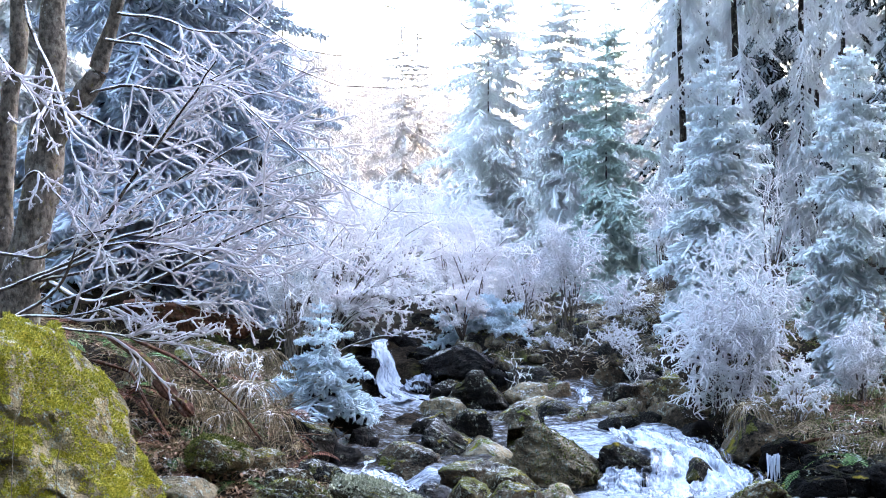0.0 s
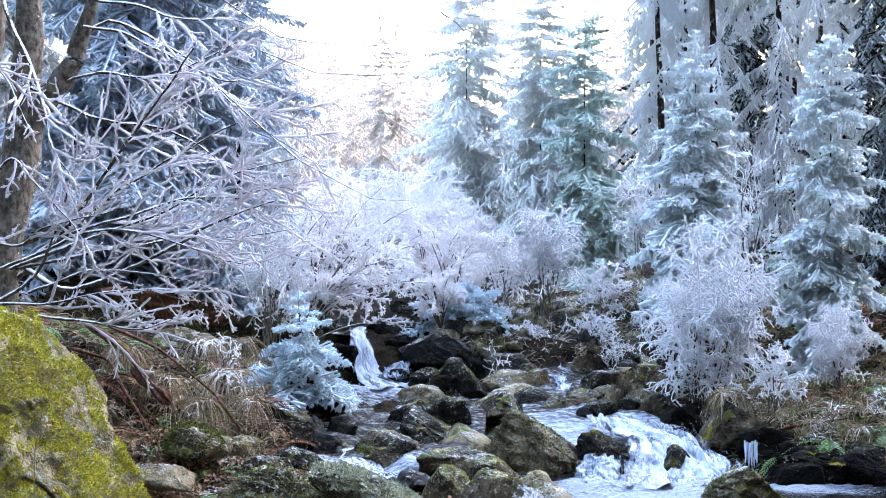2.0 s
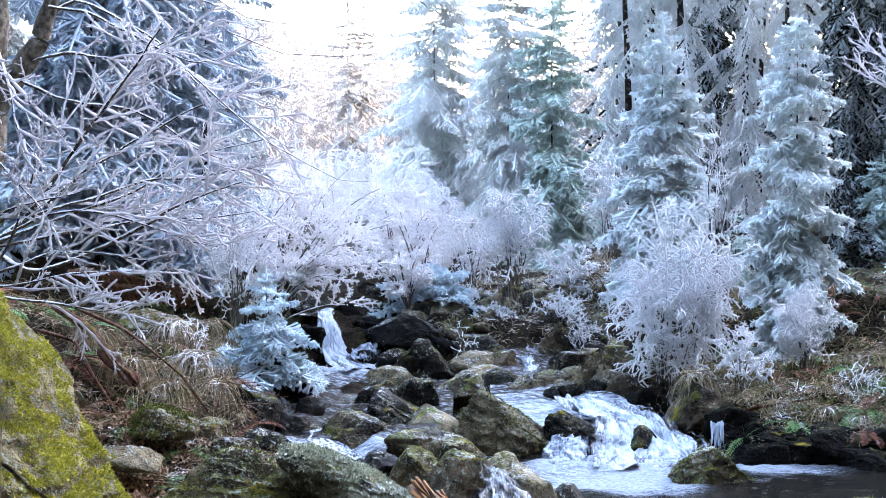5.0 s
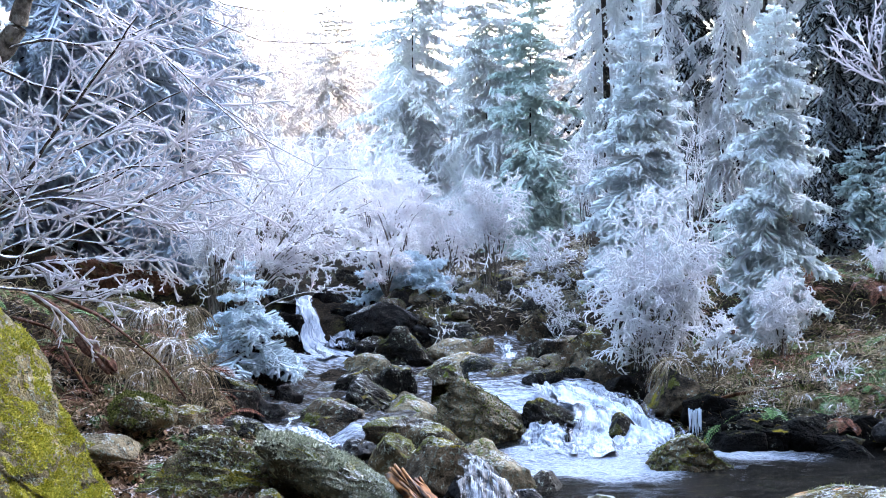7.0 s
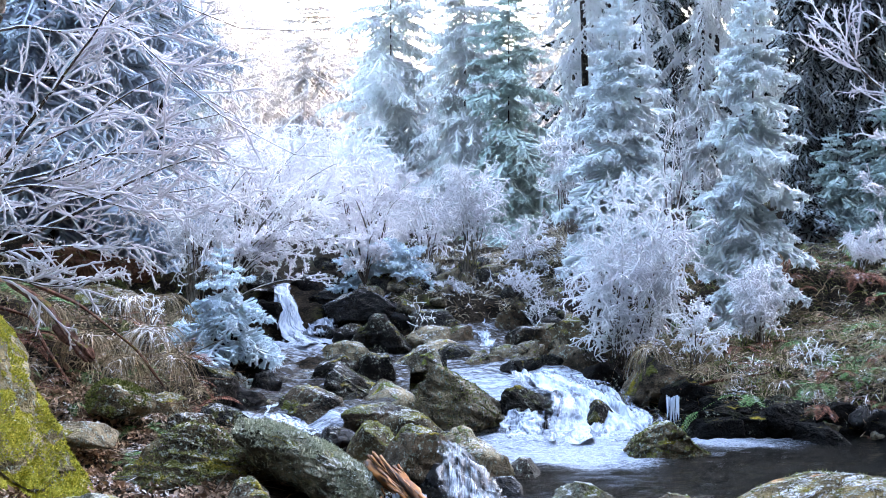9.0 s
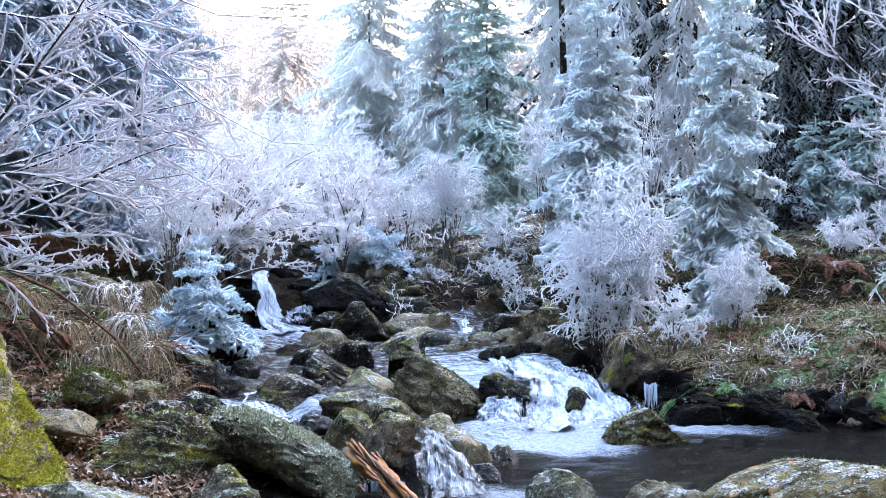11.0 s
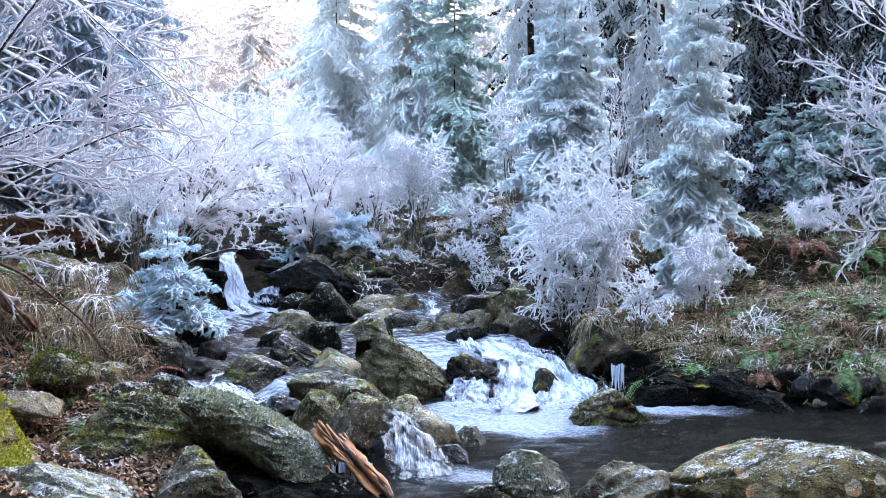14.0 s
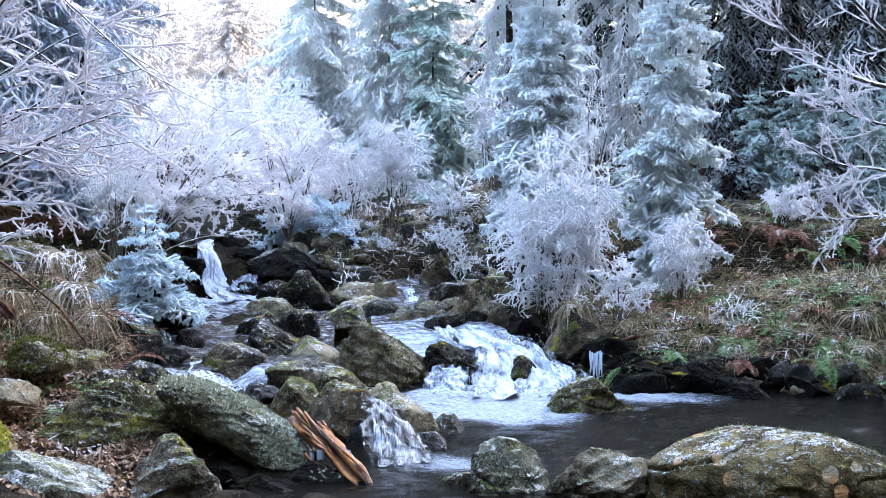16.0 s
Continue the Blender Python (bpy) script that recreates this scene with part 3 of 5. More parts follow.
LABELS = {
    "pale": "pale lichened boulder with rime by the brook", "lichen": "boulder with orange lichen by the pool",
    "dry": "grey weathered boulder with lichen and rime beside the brook", "mossy": "grey boulder with green moss and rime by the brook",
    "gold": "large boulder covered in yellow-green moss", "brown": "brown mossy boulder lying in the brook",
    "wet": "black wet stone washed by the brook", "black": "stone coloured near-black for shade by the brook", "dark": "dark damp boulder with thin moss in the brook",
}


def moss_on(ob, v, f, count, seed, size=0.013):
    """Short moss shoots in patches on the upper side of a boulder."""
    rng = np.random.default_rng(seed)
    a, b, c = v[f[:, 0]], v[f[:, 1]], v[f[:, 2]]
    cr = np.cross(b - a, c - a)
    area = np.linalg.norm(cr, axis=1)
    i = rng.choice(len(f), count * 3, p=area / area.sum())
    w = rng.dirichlet((1, 1, 1), count * 3)
    p = a[i] * w[:, :1] + b[i] * w[:, 1:2] + c[i] * w[:, 2:]
    nrm = unit(cr[i]) @ np.array(ob.matrix_basis.to_3x3()).T
    ok = nrm[:, 2] * 0.6 + 0.8 * fbm(p * 5 + seed, seed, 3) + 0.3 * fbm(p * 22 + seed, seed + 3, 2) > (0.20 if seed == 3 else -0.2 if seed == 62 else -0.05 if seed == 31 else 0.30)
    p, nrm = p[ok][:count], unit(cr[i])[ok][:count]
    n = len(p)
    way = unit(nrm + 0.8 * rng.normal(size=(n, 3)))
    side = unit(np.cross(way, rng.normal(size=(n, 3)))) * size * 0.35
    ln = size * rng.uniform(0.5, 1.5, n)[:, None]
    V = np.stack([p - side - nrm * 0.002, p + side - nrm * 0.002, p + way * ln], 1).reshape(-1, 3)
    m = part("moss", (V, [np.arange(3 * n, dtype=np.int32).reshape(-1, 3)]), MOSS if seed == 3 else LICHEN if seed == 31 else MOSS_GREEN, ob, "shaggy pale green lichen" if seed == 31 else "short yellow-green moss", False)
    tagged(m, kind="stuff")


def boulder(x, y, z, w, h, kind, seed, deep=0.9, turn=0.0, lean=0.0, nod=0.0, cuts=11, level=0, label="", moss=0, shape=None, rough=0.10, block=0.0):
    """shape: the height of its left end, where its top lies (-1 to 1), the height of its right end; block: how square it is."""
    level = level if level == 6 else 5 if w > 0.42 else 4
    v, f = rock_mesh(1.05 * w, 1.05 * w * deep, 1.10 * h, seed, cuts, level, rough, shape, block)
    ob = build("boulder", v, f, STONE[kind])
    ob.matrix_basis = pose(x, y, z, nod, lean, turn)
    if moss:
        moss_on(ob, v, f, moss, seed, 0.015 if seed == 31 else 0.013)
    return tagged(ob, label or LABELS[kind], "boulder", "boulders of the brook")


boulder(-2.275, 8.300, 0.504, 1.283, 1.156, "gold", 3, 0.9, 0, 8, 0, 2, 6, "", 60000, (1.0, -0.35, 0.36))
boulder(-0.388, 13.000, 0.320, 0.572, 0.373, "dark", 12, 0.8, 0, 0, 0, 6, shape=(0.35, 0.0, 0.25))
boulder(0.040, 12.400, 0.217, 0.577, 0.273, "dry", 13, 0.8, 0, -4, 0, 5, shape=(0.6, 0.2, 0.8))
boulder(0.353, 12.200, 0.174, 0.427, 0.241, "brown", 14)
boulder(0.197, 10.950, 0.078, 0.663, 0.538, "dry", 15, 0.75, 24, 10, 0, 2, 6, "brown flat-topped boulder with moss on its flank", 2600, (0.98, -0.8, 0.60), 0.08, 9.0)
boulder(0.630, 11.100, 0.044, 0.441, 0.325, "dark", 16, 0.8, 0, 10, 0, 7, 5, "dark boulder glazed with ice beside the cascade")
boulder(-0.480, 11.500, 0.143, 0.469, 0.264, "dark", 17, 1.0, 20, 10, 0, 3, 5, shape=(0.9, -0.6, 0.65), block=8.0)
boulder(-0.363, 12.000, 0.199, 0.298, 0.230, "dark", 18, 0.9, 30, 0, 0, 4, 4, block=6.0)
boulder(-0.653, 12.000, 0.196, 0.367, 0.237, "dark", 19, 0.9, 10, 6, 0, 3, 5, shape=(0.6, 0.3, 0.9), block=6.0)
boulder(-0.705, 10.900, 0.088, 0.473, 0.285, "brown", 20, 0.9, 12, 4, 0, 4, 5, shape=(0.85, -0.3, 0.8), block=6.0)
boulder(-1.128, 11.000, 0.129, 0.280, 0.231, "wet", 21)
boulder(-0.098, 9.600, 0.217, 0.343, 0.178, "mossy", 22, 0.9, 0, 0, 0, 9, shape=(0.6, 0.3, 0.5))
boulder(-0.196, 10.800, 0.113, 0.213, 0.158, "dry", 23)
boulder(-0.305, 10.500, 0.094, 0.435, 0.157, "brown", 24, 0.9, 10, 2, 0, 2, 5, shape=(0.9, 0.0, 0.9), block=8.0)
boulder(-0.345, 9.300, 0.132, 0.279, 0.255, "mossy", 25, 0.9, 0, -8, 0, 8, shape=(0.55, 0.3, 0.9))
boulder(-0.081, 9.100, 0.096, 0.319, 0.302, "brown", 26, 0.9, 20, 0, 0, 4, 5, block=5.0)
boulder(0.212, 9.150, 0.086, 0.391, 0.362, "dry", 27, 0.9, 15, 5, 0, 3, 5, shape=(0.95, -0.4, 0.6), block=7.0)
boulder(0.494, 9.200, 0.018, 0.205, 0.135, "dark", 28)
boulder(0.293, 8.750, -0.010, 0.306, 0.362, "wet", 29)
boulder(-0.518, 8.600, 0.131, 0.864, 0.230, "pale", 31, 0.8, 0, 25, -6, 2, 6, "large pale-green mossy boulder with rime above a dark hollow", 26000, (0.9, -0.3, 0.8), 0.14, 3.5)
boulder(-1.199, 8.800, 0.108, 0.794, 0.401, "mossy", 32, 0.8, 0, 0, 0, 6, 6, "", 3500, (0.55, 0.0, 0.95))
boulder(-1.324, 7.800, -0.007, 0.840, 0.385, "pale", 33, 0.9, 0, 3, 0, 3, 6, "flat grey boulder with pale green lichen by the brook", 0, (1.0, -0.4, 0.7), 0.06)
boulder(-0.830, 7.750, 0.003, 0.502, 0.437, "brown", 34, 0.9, 20, 0, 0, 4, 6, shape=(0.7, 0.1, 0.55), block=5.0)
boulder(1.853, 7.600, 0.048, 1.115, 0.441, "lichen", 35, 0.7, 0, 2, 0, 0, 6, "broad flat boulder with moss and orange lichen by the pool", 900, (0.84, -0.15, 0.84), 0.03, 3.0)
boulder(1.128, 7.750, -0.010, 0.553, 0.440, "dry", 36, 0.8, 15, 2, 0, 4, 6, shape=(0.95, -0.4, 0.7), block=5.0)
boulder(0.714, 7.800, -0.010, 0.428, 0.458, "pale", 37, 0.9, 30, 0, 0, 4, 6, shape=(0.8, -0.1, 0.75), block=4.5)
boulder(0.466, 8.000, -0.048, 0.237, 0.222, "dry", 38, shape=(0.8, 0.2, 0.9))
boulder(0.268, 8.400, -0.092, 0.428, 0.209, "wet", 39, 0.9, 0, 3, 0, 5, shape=(0.8, 0.0, 0.8))
boulder(1.299, 9.900, 0.092, 0.429, 0.325, "mossy", 40, 0.9, 0, 0, 0, 6, 6, "rounded mossy rock standing in the pool", 1500, (0.35, 0.25, 0.55))
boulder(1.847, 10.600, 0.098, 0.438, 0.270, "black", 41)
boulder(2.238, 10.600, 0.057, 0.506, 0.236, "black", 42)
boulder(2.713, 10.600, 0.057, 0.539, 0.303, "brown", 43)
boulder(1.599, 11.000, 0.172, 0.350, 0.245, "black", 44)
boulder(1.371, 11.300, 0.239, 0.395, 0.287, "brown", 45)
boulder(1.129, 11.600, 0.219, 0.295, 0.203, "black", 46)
boulder(0.976, 12.000, 0.284, 0.363, 0.267, "brown", 47)
boulder(0.722, 12.600, 0.334, 0.341, 0.220, "brown", 48)
boulder(0.626, 13.300, 0.429, 0.262, 0.178, "brown", 49)
boulder(0.853, 13.400, 0.462, 0.298, 0.213, "dark", 50)
boulder(-0.047, 14.000, 0.429, 0.445, 0.267, "dry", 51)
boulder(0.152, 13.800, 0.403, 0.395, 0.219, "dry", 52)
boulder(-0.002, 13.000, 0.332, 0.372, 0.207, "dry", 53)
boulder(0.205, 13.000, 0.312, 0.289, 0.190, "brown", 54)
boulder(-0.628, 14.000, 0.407, 0.401, 0.245, "dark", 55)
boulder(-0.902, 14.100, 0.465, 0.493, 0.359, "wet", 56)
boulder(-0.813, 13.500, 0.301, 0.301, 0.180, "wet", 57)
boulder(-1.289, 13.900, 0.483, 0.265, 0.274, "wet", 58)
boulder(-1.320, 14.500, 0.592, 0.369, 0.184, "dark", 59)
boulder(-0.286, 14.800, 0.546, 0.424, 0.259, "mossy", 60)
boulder(0.343, 15.500, 0.640, 0.246, 0.197, "mossy", 61)
boulder(-1.688, 9.500, 0.380, 0.332, 0.211, "mossy", 62, moss=5000)
boulder(-1.760, 9.000, 0.270, 0.343, 0.143, "dry", 65)
boulder(-1.339, 9.600, 0.212, 0.305, 0.153, "mossy", 63)
boulder(-1.202, 10.000, 0.198, 0.318, 0.178, "dark", 64)
boulder(-1.506, 10.000, 0.262, 0.254, 0.127, "mossy", 66)
boulder(-1.038, 9.800, 0.117, 0.405, 0.143, "brown", 67)
boulder(-1.391, 11.000, 0.260, 0.385, 0.280, "dark", 68)
boulder(-2.074, 11.600, 0.721, 0.480, 0.258, "mossy", 69)
boulder(2.772, 9.300, -0.057, 0.148, 0.148, "dark", 70)


for x, y, z, w, h, kind, seed in ((-1.029, 14.300, 0.576, 0.364, 0.273, "wet", 171), (-0.727, 14.200, 0.538, 0.497, 0.271, "wet", 172), (-0.410, 14.200, 0.479, 0.406, 0.226, "dark", 173),
                                  (-1.120, 14.000, 0.407, 0.205, 0.312, "wet", 174), (-0.597, 13.300, 0.322, 0.254, 0.169, "dark", 175), (-0.160, 14.100, 0.465, 0.269, 0.179, "brown", 176), (-0.485, 13.750, 0.496, 0.656, 0.306, "wet", 177), (-0.046, 13.500, 0.397, 0.472, 0.197, "dark", 178),
                                  (-0.817, 13.800, 0.425, 0.439, 0.307, "wet", 179), (-0.220, 13.600, 0.400, 0.346, 0.216, "wet", 180)):
    boulder(x, y, z, w, h, kind, seed)
for x, y, z, w, h, kind, seed in (
                                  (-0.535, 9.800, 0.117, 0.218, 0.125, "wet", 185), (0.044, 9.500, 0.105, 0.211, 0.181, "dark", 186), (-0.184, 9.500, 0.135, 0.181, 0.151, "brown", 187), 
                                  (0.777, 11.600, 0.163, 0.221, 0.133, "wet", 189), (0.537, 12.500, 0.265, 0.278, 0.199, "wet", 190), (-1.115, 11.600, 0.182, 0.221, 0.184, "wet", 192),
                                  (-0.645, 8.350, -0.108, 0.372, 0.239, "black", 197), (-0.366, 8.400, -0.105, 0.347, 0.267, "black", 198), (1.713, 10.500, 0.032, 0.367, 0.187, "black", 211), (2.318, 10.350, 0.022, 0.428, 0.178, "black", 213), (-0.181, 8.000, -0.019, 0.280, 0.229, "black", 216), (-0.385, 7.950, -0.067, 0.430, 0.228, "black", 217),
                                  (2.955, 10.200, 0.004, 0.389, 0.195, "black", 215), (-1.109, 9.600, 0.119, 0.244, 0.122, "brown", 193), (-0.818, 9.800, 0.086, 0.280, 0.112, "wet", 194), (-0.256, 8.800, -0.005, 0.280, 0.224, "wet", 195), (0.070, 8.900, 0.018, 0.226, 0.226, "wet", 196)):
    boulder(x, y, z, w, h, kind, seed)


# loose stones in the stream bed
STONES = []
for i in range(10):
    kind = ("wet", "dark", "dry", "brown", "dry")[i % 5]
    v, f = rock_mesh(1, 0.85, 0.62, 100 + i, 10, 3)
    ob = build("stone", v, f, STONE[kind])
    ob.scale = (0.1, 0.1, 0.1)
    ob.matrix_basis = pose(0, 12.5, -5) @ Matrix.Scale(0.1, 4)
    STONES.append(tagged(ob, {"wet": "black wet", "dark": "dark damp", "brown": "brown mossy", "dry": "grey lichened"}[kind] + " stone in the brook bed", "stone", "loose stones of the brook"))
first_free = list(STONES)


def stone(x, y, size, sink=0.3, level=None):
    if abs(x - 0.39) < 0.19 and 12.4 < y < 14.1:  # the small falls run here
        return
    z = (float(ground(x, y)) if level is None else level) + size * (0.31 - sink)
    pick = STONES[int(RNG.integers(len(STONES)))]
    turn = pose(x, y, z, RNG.uniform(-15, 15), RNG.uniform(-15, 15), RNG.uniform(0, 360))
    if first_free and pick in first_free:
        first_free.remove(pick)
        pick.matrix_basis = turn @ Matrix.Scale(size, 4)
    else:
        keep = pick.scale.copy()
        pick.scale = (size, size, size)
        copy_thing(pick, turn)
        pick.scale = keep


for i in range(110):
    y = RNG.uniform(11.6, 15.0)
    stone(RNG.uniform(-0.25, right_shore(y) + 0.15), y, RNG.uniform(0.10, 0.26), 0.12)
for i in range(70):
    y = RNG.uniform(13.8, 15.8)
    stone(RNG.uniform(-0.95, 1.0), y, RNG.uniform(0.12, 0.28), 0.12)
for i in range(18):
    y = RNG.uniform(10.3, 11.6)
    stone(RNG.uniform(-0.9, -0.3), y, RNG.uniform(0.12, 0.25), 0.1)
for i in range(26):
    x = RNG.uniform(1.5, 3.6)
    stone(x, 10.68 - 0.27 * (x - 1.6) + RNG.uniform(-0.06, 0.12), RNG.uniform(0.12, 0.26), 0.15)
for i in range(24):
    y = RNG.uniform(8.6, 12.6)
    stone(left_shore(y) - RNG.uniform(-0.1, 0.35), y, RNG.uniform(0.06, 0.14), 0.15)
for i in range(16):
    stone(RNG.uniform(-0.3, 1.2), RNG.uniform(8.2, 9.0), RNG.uniform(0.1, 0.25), 0.1)
for i in range(60):
    y = RNG.uniform(11.9, 13.6)
    stone(RNG.uniform(0.15, float(right_shore(y)) + 0.05), y, RNG.uniform(0.12, 0.30), 0.22, float(np.interp(y, (11.05, 12.2, 12.9, 13.6), (0.17, 0.25, 0.30, 0.42))))
for i in range(12):
    y = RNG.uniform(10.8, 13.2)
    stone(RNG.uniform(-1.15, -0.35), y, RNG.uniform(0.10, 0.18), 0.45, float(run_level(0, y)))



# near-black stones, shade put into their colour: hollow under the pale boulder, undercut bank
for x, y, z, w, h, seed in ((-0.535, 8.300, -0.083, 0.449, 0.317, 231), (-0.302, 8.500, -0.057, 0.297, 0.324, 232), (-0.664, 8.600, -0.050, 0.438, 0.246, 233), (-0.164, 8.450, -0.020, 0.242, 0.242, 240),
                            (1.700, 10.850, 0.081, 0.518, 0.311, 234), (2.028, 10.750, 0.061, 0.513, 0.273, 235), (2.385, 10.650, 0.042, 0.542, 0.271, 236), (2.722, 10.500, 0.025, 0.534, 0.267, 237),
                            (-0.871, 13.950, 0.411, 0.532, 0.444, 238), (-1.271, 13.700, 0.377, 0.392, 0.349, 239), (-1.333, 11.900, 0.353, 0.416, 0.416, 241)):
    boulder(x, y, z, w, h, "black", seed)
boulder(1.000, 10.750, 0.026, 0.356, 0.284, "dark", 251, 0.9, 0, 0, 0, 6, 5, "dark boulder under a thin veil of falling water", 0, (0.6, 0.0, 0.5))
for x, y, z, w, h, kind, seed in ((-0.186, 14.400, 0.540, 0.366, 0.229, "dry", 261), (0.088, 14.200, 0.511, 0.316, 0.199, "mossy", 262), (0.473, 14.200, 0.547, 0.316, 0.208, "dry", 263), (-0.458, 13.600, 0.444, 0.260, 0.156, "mossy", 264),
                                  (0.260, 13.700, 0.456, 0.261, 0.157, "pale", 265), (-0.570, 12.700, 0.262, 0.363, 0.162, "dry", 266), (-0.291, 11.300, 0.130, 0.359, 0.201, "dry", 267), (0.978, 12.800, 0.374, 0.366, 0.204, "mossy", 268), (1.167, 12.200, 0.319, 0.349, 0.194, "dry", 269)):
    boulder(x, y, z, w, h, kind, seed)

# ---- conifers ----
def bough(seed, twigs, droop, needles, fat=0.030, sub=3, hang=0.15, k=4, wide=1.0):
    """One frosted bough of unit length along x: axis, side shoots and their own shoots, with needles."""
    rng = np.random.default_rng(seed)
    s = np.linspace(0, 1, 9)
    axis = np.stack([s * (1 - 0.10 * s), 0.05 * np.sin(s * 5 + seed), droop * (-(s ** 1.6) + 0.35 * s ** 4)], -1)
    lines, radii = [], []
    n = twigs
    at = np.linspace(0.10, 0.97, n) + rng.uniform(-0.02, 0.02, n)
    side = np.where(np.arange(n) % 2 == 0, 1.0, -1.0)
    ang = np.radians(rng.uniform(38, 62, n)) * side
    p0 = np.stack([np.interp(at, s, axis[:, i]) for i in range(3)], -1)
    length = wide * (0.40 * (1 - at) ** 0.75 + 0.09) * rng.uniform(0.75, 1.2, n) * np.minimum(1, 0.4 + at * 3)
    way = np.stack([np.cos(ang), np.sin(ang), rng.uniform(-0.35, 0.12, n)], -1)
    P = grow(p0, way, length, 4, 0.10, -0.9 * droop - hang, rng)
    st, wy, a2, who = sprout(P, max(sub, 1), 0.2, 48, rng, 0.65)
    l2 = length[who] * (0.55 * (1 - a2) + 0.22) * rng.uniform(0.7, 1.2, len(a2))
    Q = grow(st, wy, l2, 4, 0.10, -0.5 * droop - 1.3 * hang, rng)
    both = np.concatenate([P, Q]) if sub else P
    ln = np.concatenate([length, l2]) if sub else length
    prof = np.array((0.55, 1.0, 0.85, 0.12))
    rad = (fat * (0.55 + 0.45 * np.minimum(1, ln / 0.25)))[:, None] * prof * rng.uniform(0.75, 1.25, (len(both), 1))
    keep, few = np.linspace(0, 3, k).round().astype(int), np.array((0, 2, 3))
    geos = [tubes(P[:, keep], rad[:len(P), keep] * (1.0 if k > 2 else 1.4), 3, 0.6), tubes(axis[None, ::4], taper(np.array([fat * 0.8]), 1, 3, 0.4), 3)]
    if sub:
        geos.append(tubes(Q[:, few] if k > 3 else Q[:, ::3], rad[len(P):, few] if k > 3 else 1.3 * rad[len(P):, 1:3], 3, 0.6))
    if needles:
        N = len(both) * needles
        who = np.repeat(np.arange(len(both)), needles)
        f = rng.uniform(0.05, 1.0, N) * 2.999
        i = f.astype(int)
        f = (f - i)[:, None]
        a, b = both[who, i], both[who, i + 1]
        t = unit(b - a)
        out = rng.normal(size=(N, 3))
        out = unit(out - (out * t).sum(-1, keepdims=True) * t)
        way = unit(out + t * 0.8)
        c = a + (b - a) * f
        nl = fat * rng.uniform(1.3, 2.4, N)[:, None]
        w = unit(np.cross(way, out + 0.3)) * fat * 0.30
        V = np.stack([c - w, c + w, c + way * nl], 1).reshape(-1, 3)
        geos.append((V, np.arange(N * 3, dtype=np.int32).reshape(-1, 3)))
    return merge(geos)


LIB = {
    "near": [bough(40 + i, 18, 0.42 + 0.06 * (i % 3), 2, 0.050, 3, 0.40, 3, 0.95) for i in range(5)],
    "big": [bough(50 + i, 34, 0.45 + 0.06 * (i % 3), 3, 0.020, 4, 0.45, 3, 0.7) for i in range(5)],
    "fir": [bough(60 + i, 18, 0.24 + 0.05 * (i % 3), 4, 0.040, 3, 0.22, 3, 0.95) for i in range(5)],
    "mid": [bough(80 + i, 28, 0.55 + 0.06 * (i % 3), 0, 0.026, 3, 0.6, 2, 0.62) for i in range(4)],
    "tall": [bough(90 + i, 36, 0.50 + 0.06 * (i % 3), 0, 0.017, 3, 0.8, 2, 0.5) for i in range(4)],
    "far": [bough(100 + i, 14, 0.45, 0, 0.075, 1, 0.6, 2, 0.6) for i in range(3)],
    "tiny": [bough(110 + i, 6, 0.45, 0, 0.20, 0, 0.6, 2, 0.7) for i in range(3)],
}


def crown(height, radius, lib, seed, whorls, per, clear=0.04, shape=0.8, tilt=20.0, gaps=0.1, ragged=0.25, tip_up=35.0, jitter=1.0):
    """Boughs in whorls round a stem, long below and short at the tip."""
    rng = np.random.default_rng(seed)
    geos = []
    for w in range(whorls):
        h = clear + (1 - clear) * (1 - (1 - (w + rng.uniform(-0.3, 0.3)) / whorls) ** 1.25 if w else 0)
        h = min(max(h, 0.01), 0.985)
        reach = radius * (1 - h) ** shape + radius * 0.05
        turn = rng.uniform(0, 360)
        count = max(4, int(round(per * (0.65 + 0.35 * (1 - h)))))
        for b in range(count):
            if rng.random() < gaps:
                continue
            v, f = lib[int(rng.integers(len(lib)))]
            ln = reach * rng.uniform(1 - ragged, 1 + ragged) * (0.55 if b % 3 == 2 else 1.0)
            up = tip_up * h ** 1.5 - tilt * (1 - h) + rng.uniform(-15, 12)
            m = np.array(pose(0, 0, h * height + rng.uniform(-jitter, jitter) * height / whorls, 0, -up, turn + b * 360 / count + rng.uniform(-14, 14)))
            q = v * ln * np.array((1, rng.choice((-1.0, 1.0)), 1))
            geos.append((q @ m[:3, :3].T + m[:3, 3], f))
    lead = grow(np.array([[0, 0, height * 0.9]]), np.array([[0, 0, 1.0]]), np.array([height * 0.115]), 5, 0.03, 0, rng)
    geos.append(tubes(lead, taper(np.array([0.012 * height ** 0.5]), 1, 5, 0.3), 5))
    return merge(geos)


def stem(height, r, seed, k=14):
    rng = np.random.default_rng(seed)
    P = np.zeros((1, k, 3))
    P[0, :, 2] = np.linspace(-0.25, height * 0.97, k)
    P[0, :, :2] += np.cumsum(rng.normal(size=(k, 2)), 0) * r * 0.12
    R = r * (np.linspace(1, 0.08, k) + 0.5 * np.exp(-np.arange(k) * 1.6))[None]
    return tubes(P, R, 9)


def spruce(x, y, z, height, radius, lib, material, seed, whorls, per, label, name="spruce_tree", thick=0.012, **more):
    t = root(name, x, y, z, label, "spruce tree", "spruces of the valley")
    part("trunk", stem(height, thick * height, seed), SPRUCEBARK, t)
    part("crown", crown(height, radius, LIB[lib], seed, whorls, per, **more), material, t, "boughs under hoar frost")
    return t


def drop_to(x, y, tip):
    z = float(ground(x, y)) - 0.03
    return z, tip - z


